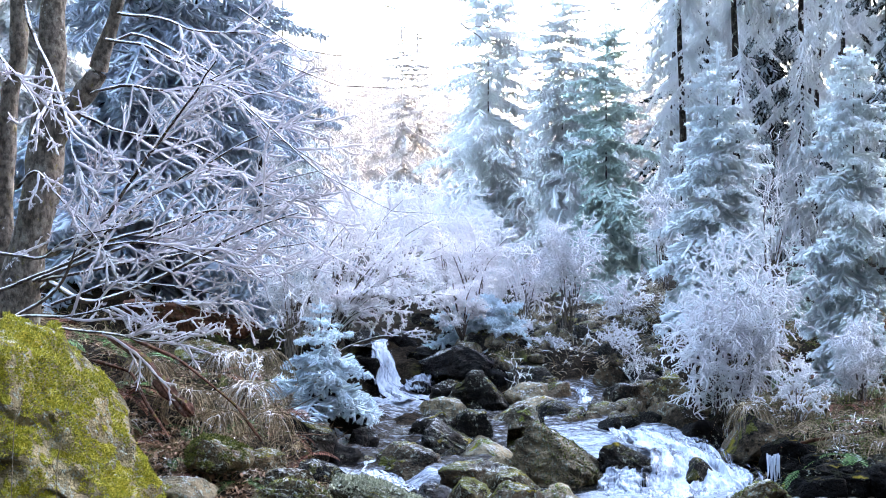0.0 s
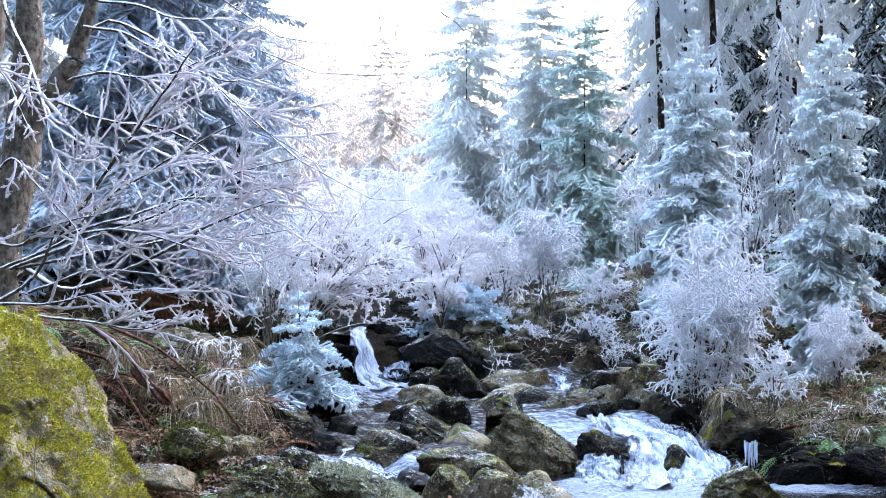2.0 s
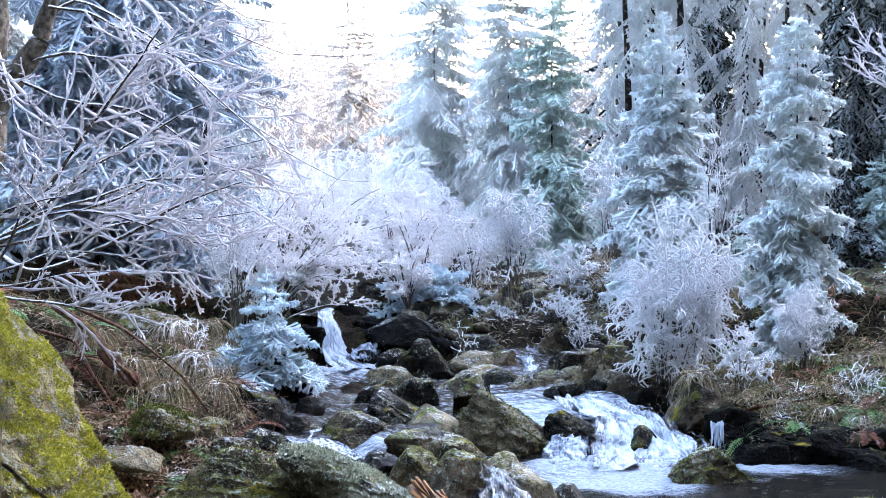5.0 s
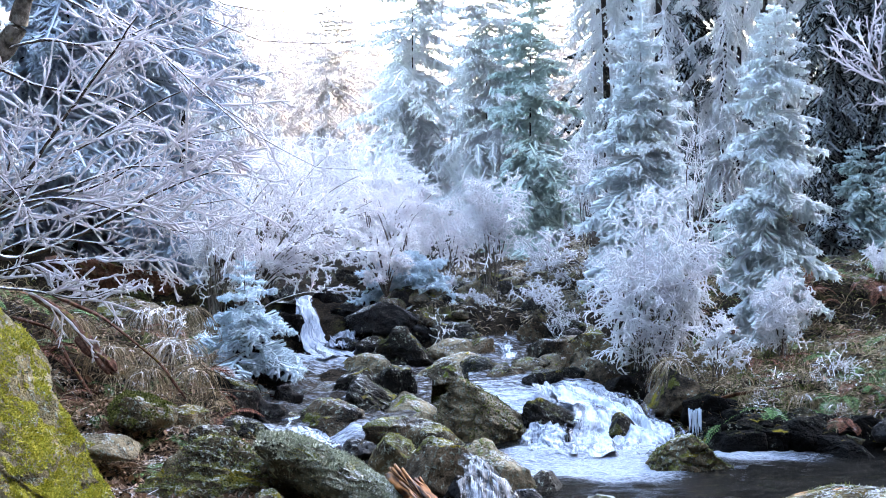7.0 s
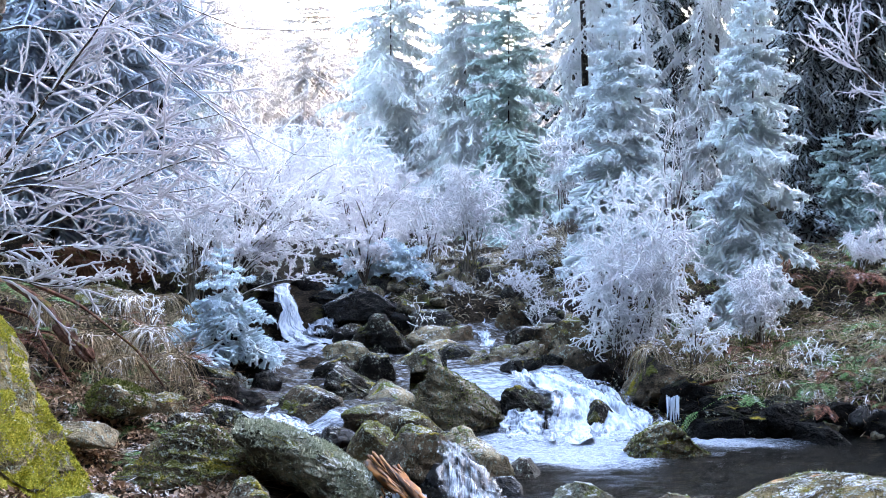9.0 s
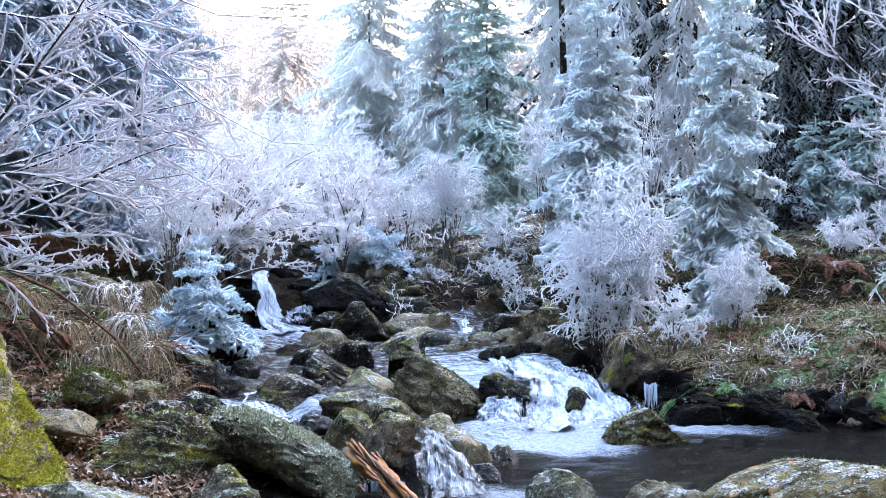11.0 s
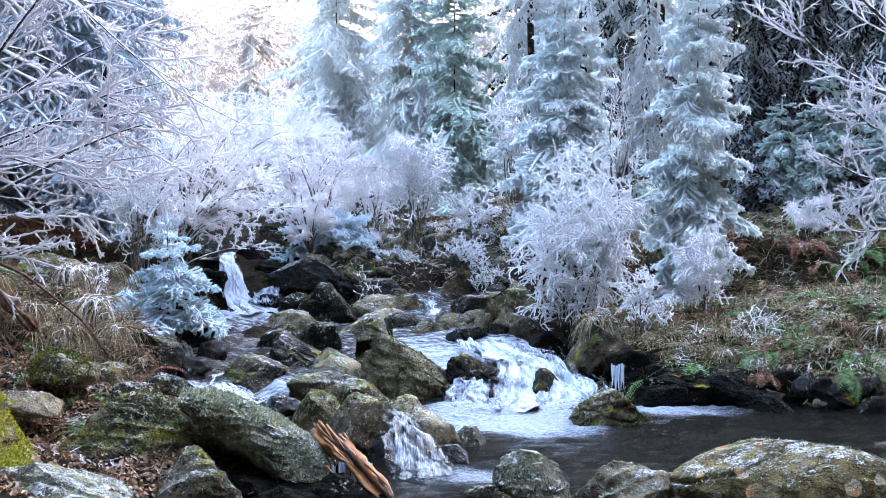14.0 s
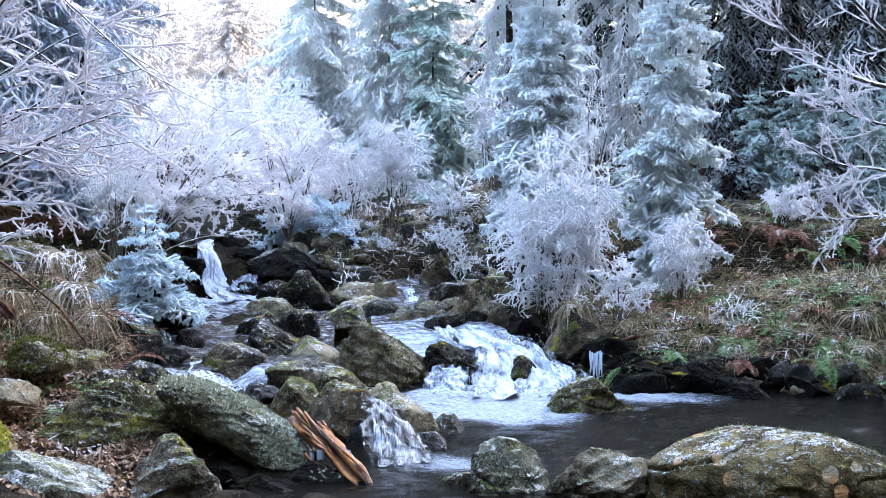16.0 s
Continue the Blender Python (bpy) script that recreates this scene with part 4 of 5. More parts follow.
def planted(x, y, tip, radius, *rest, **more):
    """A conifer that stands on the ground at x, y, with its tip at the height given."""
    z, h = drop_to(x, y, tip)
    return spruce(x, y, z, h, radius, *rest, **more)


planted(-1.393, 11.800, 1.075, 0.66, "fir", NEEDLE_BLUE, 1, 9, 9, "small young fir white-blue with hoar frost by the brook", name="fir_tree", tilt=22, shape=0.95, ragged=0.12, jitter=0.35, gaps=0.03, tip_up=30)
planted(2.314, 12.900, 2.812, 0.484, "near", NEEDLE_WHITE, 2, 20, 12, "slender spruce thickly white with hoar frost", thick=0.006, jitter=0.5, shape=0.42, tilt=26, gaps=0.05, tip_up=25)
planted(1.519, 14.500, 2.996, 0.761, "near", NEEDLE_WHITE, 3, 19, 12, "pointed spruce white with hoar frost", thick=0.006, jitter=0.5, shape=0.82, tilt=18, gaps=0.06)
planted(-0.37, 14.100, 0.98, 0.56, "fir", NEEDLE_BLUE, 4, 8, 10, "low blue-white fir under rimed twigs", name="fir_tree", tilt=22, shape=0.6, gaps=0.03)
planted(-3.138, 14.600, 5.289, 1.857, "big", NEEDLE_OLD, 5, 22, 9, "large old spruce with drooping boughs white with frost", shape=0.6, tilt=26, gaps=0.12, clear=0.07)
planted(-2.385, 15.600, 4.276, 0.992, "big", NEEDLE_OLD, 6, 22, 7, "tall frosted spruce beside the old one", shape=0.55, tilt=26, gaps=0.12)
planted(-5.052, 17.500, 5.893, 1.837, "mid", NEEDLE_GREY, 7, 26, 8, "tall dark spruce with frosted boughs", shape=0.6, tilt=26)
planted(-3.360, 17.800, 5.193, 1.189, "mid", NEEDLE_OLD, 22, 24, 9, "tall dark spruce with frosted boughs", shape=0.5, tilt=26)
planted(-2.642, 19.000, 4.006, 0.786, "mid", NEEDLE_PALE, 23, 24, 8, "tall frosted spruce beside the old one", shape=0.5, tilt=26)
planted(0.760, 17.500, 3.467, 0.68, "near", NEEDLE_GREEN, 8, 20, 9, "green spruce lightly dusted with frost", thick=0.006, jitter=0.6, shape=0.55, tilt=28)
planted(0.365, 19.500, 4.097, 0.72, "mid", NEEDLE_PALE, 9, 36, 11, "slim pale frosted spruce", thick=0.005, shape=0.40, tilt=28)
planted(-0.469, 20.500, 4.380, 1.0, "mid", NEEDLE_PALE, 10, 34, 11, "open-crowned spruce white with frost", thick=0.005, shape=0.45, tilt=22, gaps=0.15)
planted(1.013, 21.500, 4.578, 0.479, "mid", NEEDLE_PALE, 11, 34, 10, "slim pale frosted spruce", thick=0.005, shape=0.5, tilt=22, gaps=0.3)

# tall old spruces on the bank: bare lower stems and hanging boughs
TALL = [root("spruce_tree", 0, 0, 0, "tall old spruce with dark stem and grey frosted boughs", "spruce tree", "tall spruces of the bank") for _ in range(2)]
for i, t in enumerate(TALL):
    part("trunk", stem(5.6, 0.06, 50 + i), SPRUCEBARK, t)
    # the second crown takes NEEDLE_DARK, its shade painted into the colour
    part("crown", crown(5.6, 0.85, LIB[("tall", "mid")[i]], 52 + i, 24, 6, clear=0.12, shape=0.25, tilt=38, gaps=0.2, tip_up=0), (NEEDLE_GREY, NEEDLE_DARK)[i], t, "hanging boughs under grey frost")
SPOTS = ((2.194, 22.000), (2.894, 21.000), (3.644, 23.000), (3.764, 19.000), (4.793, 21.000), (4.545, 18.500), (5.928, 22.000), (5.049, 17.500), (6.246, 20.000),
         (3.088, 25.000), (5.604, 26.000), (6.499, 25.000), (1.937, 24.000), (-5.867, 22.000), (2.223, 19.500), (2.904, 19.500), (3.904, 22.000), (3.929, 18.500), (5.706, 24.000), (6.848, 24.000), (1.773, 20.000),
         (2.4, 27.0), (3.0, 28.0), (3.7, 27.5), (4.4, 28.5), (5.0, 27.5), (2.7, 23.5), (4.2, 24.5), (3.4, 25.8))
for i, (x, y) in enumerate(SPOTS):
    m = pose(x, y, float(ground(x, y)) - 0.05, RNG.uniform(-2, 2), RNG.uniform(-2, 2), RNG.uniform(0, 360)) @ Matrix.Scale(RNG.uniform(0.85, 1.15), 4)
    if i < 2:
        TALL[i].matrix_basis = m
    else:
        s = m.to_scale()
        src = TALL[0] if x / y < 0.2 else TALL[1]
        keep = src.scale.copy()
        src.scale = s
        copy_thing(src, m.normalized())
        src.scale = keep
# NEEDLE_SHADE and NEEDLE_DARK below carry the wood's shade in their colour
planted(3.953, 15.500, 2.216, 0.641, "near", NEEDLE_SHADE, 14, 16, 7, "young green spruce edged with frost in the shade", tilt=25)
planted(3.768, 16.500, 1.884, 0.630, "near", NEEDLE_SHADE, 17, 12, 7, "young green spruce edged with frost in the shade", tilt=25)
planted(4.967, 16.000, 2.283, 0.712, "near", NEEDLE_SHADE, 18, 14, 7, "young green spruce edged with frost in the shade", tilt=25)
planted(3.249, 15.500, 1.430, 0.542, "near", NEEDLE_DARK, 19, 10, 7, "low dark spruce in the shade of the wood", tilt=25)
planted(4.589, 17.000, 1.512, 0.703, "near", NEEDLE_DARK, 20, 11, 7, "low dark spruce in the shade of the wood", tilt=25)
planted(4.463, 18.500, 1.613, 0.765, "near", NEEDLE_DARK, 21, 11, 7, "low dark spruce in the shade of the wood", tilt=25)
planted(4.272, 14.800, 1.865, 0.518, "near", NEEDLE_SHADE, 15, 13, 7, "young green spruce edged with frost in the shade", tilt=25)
planted(2.118, 14.500, 1.401, 0.415, "near", NEEDLE_GREEN, 16, 10, 7, "young green spruce edged with frost in the shade", tilt=25)

# far woods: sunlit frosted spruces up the valley, with haze put into their pale colour
FAR = root("spruce_tree", 0, 0, 0, "distant frosted spruce paled for haze, in the winter sun", "spruce tree", "far spruces up the valley")
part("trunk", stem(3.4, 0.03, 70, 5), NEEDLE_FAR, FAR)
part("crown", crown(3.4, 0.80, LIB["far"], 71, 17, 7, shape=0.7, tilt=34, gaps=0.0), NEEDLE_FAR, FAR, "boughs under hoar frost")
far_spots = []
for i in range(110):
    y = 36 + 58 * RNG.random() ** 1.2
    far_spots.append((RNG.uniform(-0.125, 0.085) * y, y, RNG.uniform(0.75, 1.35)))
for i in range(20):
    y = RNG.uniform(34, 62)
    far_spots.append((RNG.uniform(-0.32, -0.125) * y, y, RNG.uniform(0.8, 1.3)))
for i in range(150):
    y = RNG.uniform(110, 290)
    far_spots.append((RNG.uniform(-0.125, 0.06) * y, y, RNG.uniform(0.9, 1.5)))
TINY = root("spruce_tree", 0, 0, 0, "very distant frosted spruce paled for haze, on the sunny hillside", "spruce tree", "far spruces up the valley")
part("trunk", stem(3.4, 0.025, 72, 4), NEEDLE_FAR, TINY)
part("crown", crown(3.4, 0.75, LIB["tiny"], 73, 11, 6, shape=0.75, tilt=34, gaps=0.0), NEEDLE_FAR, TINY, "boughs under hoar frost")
TINY.matrix_basis = pose(-20, 200, float(ground(-20, 200)) - 0.1)
for i, (x, y, s) in enumerate(far_spots):
    m = pose(x, y, float(ground(x, y)) - 0.1, 0, 0, RNG.uniform(0, 360))
    if i == 0:
        FAR.matrix_basis = m @ Matrix.Scale(s, 4)
    else:
        src = FAR if y < 100 else TINY
        keep = src.scale.copy()
        src.scale = (s, s, s)
        copy_thing(src, m)
        src.scale = keep


# unseen spruces added behind and beside the camera to block low sky light; those past y 25 close sky gaps in the wood
SHADE = root("spruce_tree", 0, 0, 0, "tall dark spruce added round the brook to shut out sky", "spruce tree", "spruces of the surrounding wood")
part("trunk", stem(15.0, 0.18, 75, 8), SPRUCEBARK, SHADE)
part("crown", crown(15.0, 2.5, LIB["far"], 76, 24, 8, clear=0.03, shape=0.6, tilt=34, gaps=0.0), NEEDLE_DARK, SHADE, "boughs coloured dark for shade, with little frost")
ring = [(x, -6.5 - 1.5 * (i % 2)) for i, x in enumerate(range(-12, 13, 3))] + [(-7.5, -2.5), (-8.5, 1.5), (-7.5, 5.0), (-9.0, 8.5), (7.5, -2.5), (8.5, 1.5), (8.0, 5.5), (9.5, 9.0), (8.5, 12.5), (-10.5, 12.0), (-5.5, 9.5), (-6.0, 6.5), (-5.5, 3.5), (2.7, 30.0), (3.7, 31.0), (4.7, 30.0), (5.7, 31.0), (6.7, 30.0), (7.7, 31.0), (8.8, 30.0), (10.2, 31.0), (3.2, 33.0), (5.9, 33.5), (8.0, 34.0)]
for i, (x, y) in enumerate(ring):
    m = pose(x, y, float(ground(x, y)) - 0.1, 0, 0, RNG.uniform(0, 360))
    if i == 0:
        SHADE.matrix_basis = m
    else:
        SHADE.scale = (0.5, 0.5, 0.5) if y > 25 else (1, 1, 1)
        copy_thing(SHADE, m)
SHADE.scale = (1, 1, 1)


# ---- rimed broadleaf bushes ----
def bush(x, y, z, width, height, material, seed, label, stems=14, b1=8, b2=7, b3=3, r=0.005, twig=0.0046, droop=-0.7, inner=0.35, low=0.05, wood=None, lean=(0, 0), floor=0.8):
    """Stems that arch from one foot to all sides of a dome, with two or three orders of rimed twigs."""
    rng = np.random.default_rng(seed)
    twig, b2, b3, droop = 1.05 * twig, max(2, b2 - 2), min(2, b3), droop * 0.9
    t = root("rimed_bush", x, y, z, label, "bush", "rimed bushes of the brook")
    n = stems
    d = unit(rng.normal(size=(n, 3)))
    d[:, 2] = np.where(d[:, 2] < -floor, -d[:, 2], d[:, 2])
    d = d * (inner + (0.85 - inner) * rng.random((n, 1)) ** 0.6)
    mid = low * height + (1 - low) * height / 2
    end = d * np.array((width / 2, width / 2.4, (1 - low) * height / 2)) + np.array((lean[0], lean[1], mid))
    foot = np.concatenate([rng.normal(0, 0.04 * width, (n, 2)), np.full((n, 1), -0.06)], 1)
    up = end * np.array((0.45, 0.45, 0.0)) + np.array((0, 0, 1.0)) * (end[:, 2:3] * 0.75 + 0.15 * height)
    s = np.linspace(0, 1, 8)[None, :, None]
    A = (1 - s) ** 2 * foot[:, None] + 2 * s * (1 - s) * up[:, None] + s ** 2 * end[:, None]
    A = A + 0.02 * height * rng.normal(size=A.shape) * s
    size = 0.5 * (width + height)
    s1, w1, a1, i1 = sprout(A, b1, 0.30, 58, rng)
    l1 = size * 0.28 * (1.15 - 0.6 * a1) * rng.uniform(0.5, 1.15, len(a1))
    B = grow(s1, w1, l1, 8, 0.13, droop * 0.5, rng)
    s2, w2, a2, i2 = sprout(B, b2, 0.12, 58, rng)
    l2 = l1[i2] * 0.60 * (1 - 0.45 * a2) * rng.uniform(0.5, 1.15, len(a2))
    C = grow(s2, w2, l2, 6, 0.16, droop * 0.8, rng)
    geos = [tubes(A[:, 3:], nubbly(taper(twig * 1.15, n, 5, 0.8), rng), 5), tubes(B, nubbly(taper(twig * 1.05, len(B), 8, 0.7), rng), 4), tubes(C, nubbly(taper(twig * 0.9, len(C), 6, 0.75), rng, 0.4), 4)]
    if b3:
        s3, w3, a3, i3 = sprout(C, b3, 0.12, 60, rng)
        D = grow(s3, w3, np.maximum(l2[i3] * 0.46, 0.025) * rng.uniform(0.5, 1.1, len(a3)), 2, 0.2, droop * 0.6, rng)
        geos.append(tubes(D, nubbly(taper(twig * 0.75, len(D), 2, 0.8), rng, 0.4), 3))
    for i in range(n):
        part("stem", tubes(A[i:i + 1], taper(r, 1, 8, 0.45), 5), wood or LIMB, t)
    part("crown", merge(geos), material, t, "fine twigs thick with white hoar frost")
    return t


def set_bush(x, y, top, width, *rest, **more):
    """A bush that stands on the ground at x, y and reaches the height top."""
    z = float(ground(x, y))
    return bush(x, y, z, width, top - z, *rest, **more)


WHITE = "leafless bush with drooping twigs white with hoar frost"
TALLER = "tall leafless bush white with hoar frost"
set_bush(1.313, 12.000, 1.643, 1.107, RIME, 201, "dense drooping bush white with hoar frost over the brook", stems=34, b1=8, b2=7, b3=3, droop=-1.4, low=0.10, floor=1.0, twig=0.0056)
set_bush(1.706, 11.400, 0.811, 0.544, RIME, 202, WHITE, stems=10, b1=7, b2=6, b3=2, low=0.0)
set_bush(0.313, 14.600, 1.640, 0.929, RIME, 203, "round leafless bush white with hoar frost on dark stems", stems=18, b1=8, b2=6, b3=3, twig=0.0062, low=0.30, wood=BARK, r=0.005)
set_bush(-0.679, 15.200, 1.628, 0.967, RIME_PINK, 206, WHITE, stems=12, b1=8, b2=6, b3=2, twig=0.0066, low=0.2)
set_bush(-0.489, 17.000, 1.889, 1.027, RIME_PINK, 207, TALLER, stems=12, b1=8, b2=6, b3=2, twig=0.0075)
set_bush(-0.309, 24.000, 2.461, 1.755, RIME_PINK, 208, TALLER, stems=20, b1=8, b2=7, b3=1, twig=0.011)
set_bush(-2.576, 27.000, 2.000, 2.061, RIME_PINK, 209, TALLER, stems=20, b1=8, b2=7, b3=1, twig=0.012)
set_bush(-1.738, 28.000, 1.967, 2.048, RIME_PINK, 210, TALLER, stems=20, b1=8, b2=7, b3=1, twig=0.012)
set_bush(2.215, 11.900, 1.019, 0.606, RIME, 211, WHITE, stems=18, b1=8, b2=7, b3=3, low=0.05)
set_bush(3.384, 14.000, 1.100, 0.623, RIME, 212, WHITE, stems=14, b1=7, b2=7, b3=2, low=0.05)
set_bush(1.822, 13.400, 2.505, 0.511, RIME_THIN, 213, "tall thin shrub with upright rimed stems", stems=9, b1=6, b2=4, b3=0, droop=0.6, inner=0.7, low=0.35, twig=0.0030)
set_bush(0.635, 13.800, 0.822, 0.746, RIME, 214, "low shrub with rimed twigs among the stones", stems=12, b1=6, b2=5, b3=2, low=0.0, twig=0.0030)
set_bush(0.830, 15.400, 1.187, 0.588, RIME, 215, WHITE, stems=11, b1=7, b2=6, b3=2, twig=0.0062)
set_bush(-1.763, 13.200, 1.721, 1.007, RIME, 217, "open leafless bush with dark stems and rimed twigs", stems=16, b1=7, b2=6, b3=2, wood=BARK, low=0.3)
set_bush(1.215, 16.000, 1.979, 0.661, RIME, 218, WHITE, stems=11, b1=8, b2=6, b3=2, twig=0.0062, low=0.3)
set_bush(-0.086, 13.100, 0.741, 0.208, RIME_THIN, 219, "few rimed stalks standing among the stones", stems=4, b1=5, b2=2, b3=0, twig=0.0030)
set_bush(-1.691, 10.600, 1.009, 0.202, RIME_THIN, 220, "few rimed stalks standing on the bank", stems=5, b1=5, b2=2, b3=0, twig=0.0030)
set_bush(2.430, 11.200, 0.504, 0.606, RIME_THIN, 221, "low rimed shrub on the bank", stems=9, b1=6, b2=4, b3=1, low=0.0, twig=0.0020)
set_bush(-0.220, 17.000, 1.079, 0.811, RIME_PINK, 222, WHITE, stems=10, b1=7, b2=6, b3=2, twig=0.0070)
set_bush(-1.470, 18.500, 2.345, 1.353, RIME_PINK, 233, TALLER, stems=12, b1=8, b2=6, b3=2, twig=0.0085)
set_bush(-0.847, 19.000, 2.152, 1.208, RIME_PINK, 234, TALLER, stems=12, b1=8, b2=6, b3=2, twig=0.0085)
set_bush(-0.054, 16.000, 1.421, 0.763, RIME_PINK, 226, WHITE, stems=12, b1=7, b2=6, b3=2, twig=0.0066)
set_bush(1.014, 14.500, 0.801, 0.553, RIME_THIN, 229, WHITE, stems=10, b1=6, b2=6, b3=2)
set_bush(0.359, 19.000, 1.188, 1.208, RIME_PINK, 230, WHITE, stems=12, b1=7, b2=6, b3=2, twig=0.0080)
set_bush(-1.647, 13.600, 1.203, 0.606, RIME, 231, WHITE, stems=12, b1=7, b2=6, b3=2, low=0.0)
set_bush(-0.119, 14.600, 0.795, 0.743, RIME, 235, "low shrub with rimed twigs among the stones", stems=16, b1=6, b2=6, b3=2, twig=0.0036)
set_bush(0.175, 13.900, 0.683, 0.486, RIME_THIN, 236, "low shrub with rimed twigs among the stones", stems=12, b1=6, b2=6, b3=2, twig=0.0036)
set_bush(0.873, 13.400, 0.741, 0.639, RIME_THIN, 237, "low shrub with rimed twigs among the stones", stems=16, b1=6, b2=6, b3=2, twig=0.0034)
set_bush(2.383, 15.000, 1.200, 0.572, RIME_THIN, 223, WHITE, stems=10, b1=7, b2=6, b3=2)


# ---- the old rimed tree on the left bank ----
def rimed_limbs(parent, lines, thick, seed, name="limb", material=LIMB, b1=8, b2=4, b3=3, reach=0.62, frost=0.0080, lift=0.25, ang=42, rime=None):
    """Each limb is a part; the rimed twigs of all are one crown."""
    rng = np.random.default_rng(seed)
    geos = []
    for line, r in zip(lines, thick):
        line = np.array(line, float)
        s = np.linspace(0, 1, len(line))
        t = np.linspace(0, 1, 26)
        P = np.stack([np.interp(t, s, line[:, i]) for i in range(3)], -1)
        for _ in range(3):
            P[1:-1] = 0.25 * P[:-2] + 0.5 * P[1:-1] + 0.25 * P[2:]
        P = P + 0.012 * np.stack([fbm(P * 4 + q, seed + q, 2) for q in range(3)], -1)
        ln = np.linalg.norm(P[-1] - P[0])
        part(name, tubes(P[None], nubbly(taper(np.array([r]), 1, 26, 0.22), rng, 0.12), 7), material, parent)
        s1, w1, a1, _ = sprout(P[None], b1, 0.18, ang, rng)
        l1 = ln * reach * (1 - 0.55 * a1) * rng.uniform(0.5, 1.1, len(a1))
        B = grow(s1, w1, l1, 15, 0.08, lift, rng)
        s2, w2, a2, i2 = sprout(B, b2, 0.12, 42, rng)
        l2 = l1[i2] * 0.46 * (1 - 0.4 * a2) * rng.uniform(0.5, 1.1, len(a2))
        C = grow(s2, w2, l2, 9, 0.11, lift * 0.7, rng)
        s3, w3, a3, i3 = sprout(C, b3, 0.15, 55, rng)
        D = grow(s3, w3, np.maximum(l2[i3] * 0.34, 0.03) * rng.uniform(0.5, 1.1, len(a3)), 3, 0.14, lift * 0.5, rng)
        geos += [tubes(B, nubbly(taper(frost * 1.1, len(B), 15, 0.55), rng, 0.45), 5), tubes(C, nubbly(taper(frost * 0.75, len(C), 9, 0.6), rng, 0.5), 4),
                 tubes(D, nubbly(taper(frost * 0.58, len(D), 3, 0.7), rng, 0.45), 3)]
    part("crown", merge(geos), rime or RIME_TREE, parent, "twigs with thick white rime")


def trunk_part(parent, line, radii, material, seed):
    line = np.array(line, float)
    s, t = np.linspace(0, 1, len(line)), np.linspace(0, 1, 40)
    P = np.stack([np.interp(t, s, line[:, i]) for i in range(3)], -1)
    for _ in range(6):
        P[1:-1] = 0.25 * P[:-2] + 0.5 * P[1:-1] + 0.25 * P[2:]
    v, f = tubes(P[None], np.interp(t, s, radii)[None], 18)
    v = v + 0.010 * fbm(v * np.array((16, 16, 7)), seed, 3)[:, None] * unit(v - np.repeat(P, 18, 0))
    part("trunk", (v, f), material, parent)


# ---- wide bushes over the waterfall: long arching limbs with layered sprays ----
def spray_bush(foot, centre, reach, count, seed, label, arch=0.5, low=-1.0):
    """Limbs that arch from one foot to all sides of a wide oval, with sprays of rimed twigs."""
    rng = np.random.default_rng(seed)
    t = root("rimed_bush", *foot, label, "bush", "rimed bushes of the brook")
    d = unit(rng.normal(size=(count, 3)))
    d[:, 2] = np.where(d[:, 2] < low, -d[:, 2], d[:, 2])
    end = np.array(centre) - np.array(foot) + d * np.array(reach) * rng.uniform(0.45, 1.0, (count, 1))
    limbs = []
    for e in end:
        mid = e * np.array((0.40, 0.40, 0.0)) + np.array((0, 0, e[2] * 0.62 + arch * 0.5))
        q = np.linspace(0, 1, 6)[:, None]
        limbs.append(2 * q * (1 - q) * mid + q * q * e + rng.normal(0, 0.012, (6, 3)) * q)
    rimed_limbs(t, limbs, rng.uniform(0.006, 0.012, count), seed + 1, "limb", LIMB, 9, 6, 3, 0.36, 0.0078, -0.15, 46, RIME_PINK)
    return t


spray_bush((-1.611, 14.200, 0.456), (-1.102, 14.100, 1.185), (0.85, 0.5, 0.74), 22, 611, "wide leafless bush white with hoar frost over the waterfall")
spray_bush((-0.668, 14.900, 0.633), (-0.619, 14.900, 1.346), (0.58, 0.4, 0.60), 14, 612, "leafless bush with layered twigs white with hoar frost", 0.3)
spray_bush((-1.754, 13.400, 0.698), (-1.686, 13.400, 1.339), (0.55, 0.4, 0.55), 10, 613, "open leafless bush with layered rimed twigs", 0.3)

spray_bush((-1.469, 13.300, 0.694), (-1.009, 13.100, 1.063), (0.52, 0.30, 0.40), 16, 614, "low rimed boughs arching over the small waterfall", 0.5)
spray_bush((-0.454, 14.600, 0.688), (-0.450, 14.500, 1.111), (0.50, 0.35, 0.42), 14, 615, "low rimed bush at the edge of the brook", 0.4)
spray_bush((-0.513, 13.700, 0.663), (-0.638, 13.600, 0.966), (0.38, 0.25, 0.30), 12, 616, "low rimed bush among the stones above the brook", 0.4)

old = root("broadleaf_tree", 0, 0, 0, "old leafless tree with mossy trunks and thickly rimed branches", "tree")
trunk_part(old, [(-2.958, 10.00, 0.815), (-2.910, 10.02, 1.267), (-2.847, 10.03, 1.525), (-2.768, 10.05, 1.913), (-2.753, 10.07, 2.236), (-2.732, 10.08, 2.689), (-2.706, 10.10, 3.272)], (0.16, 0.125, 0.105, 0.11, 0.09, 0.08, 0.07), MOSSBARK, 1)
trunk_part(old, [(-2.714, 10.00, 2.072), (-2.645, 9.97, 2.189), (-2.500, 9.93, 2.346), (-2.420, 9.90, 2.454), (-2.366, 9.87, 2.631), (-2.300, 9.83, 2.785), (-2.182, 9.80, 3.221)], (0.075, 0.070, 0.062, 0.052, 0.040, 0.030, 0.026), BARK, 2)
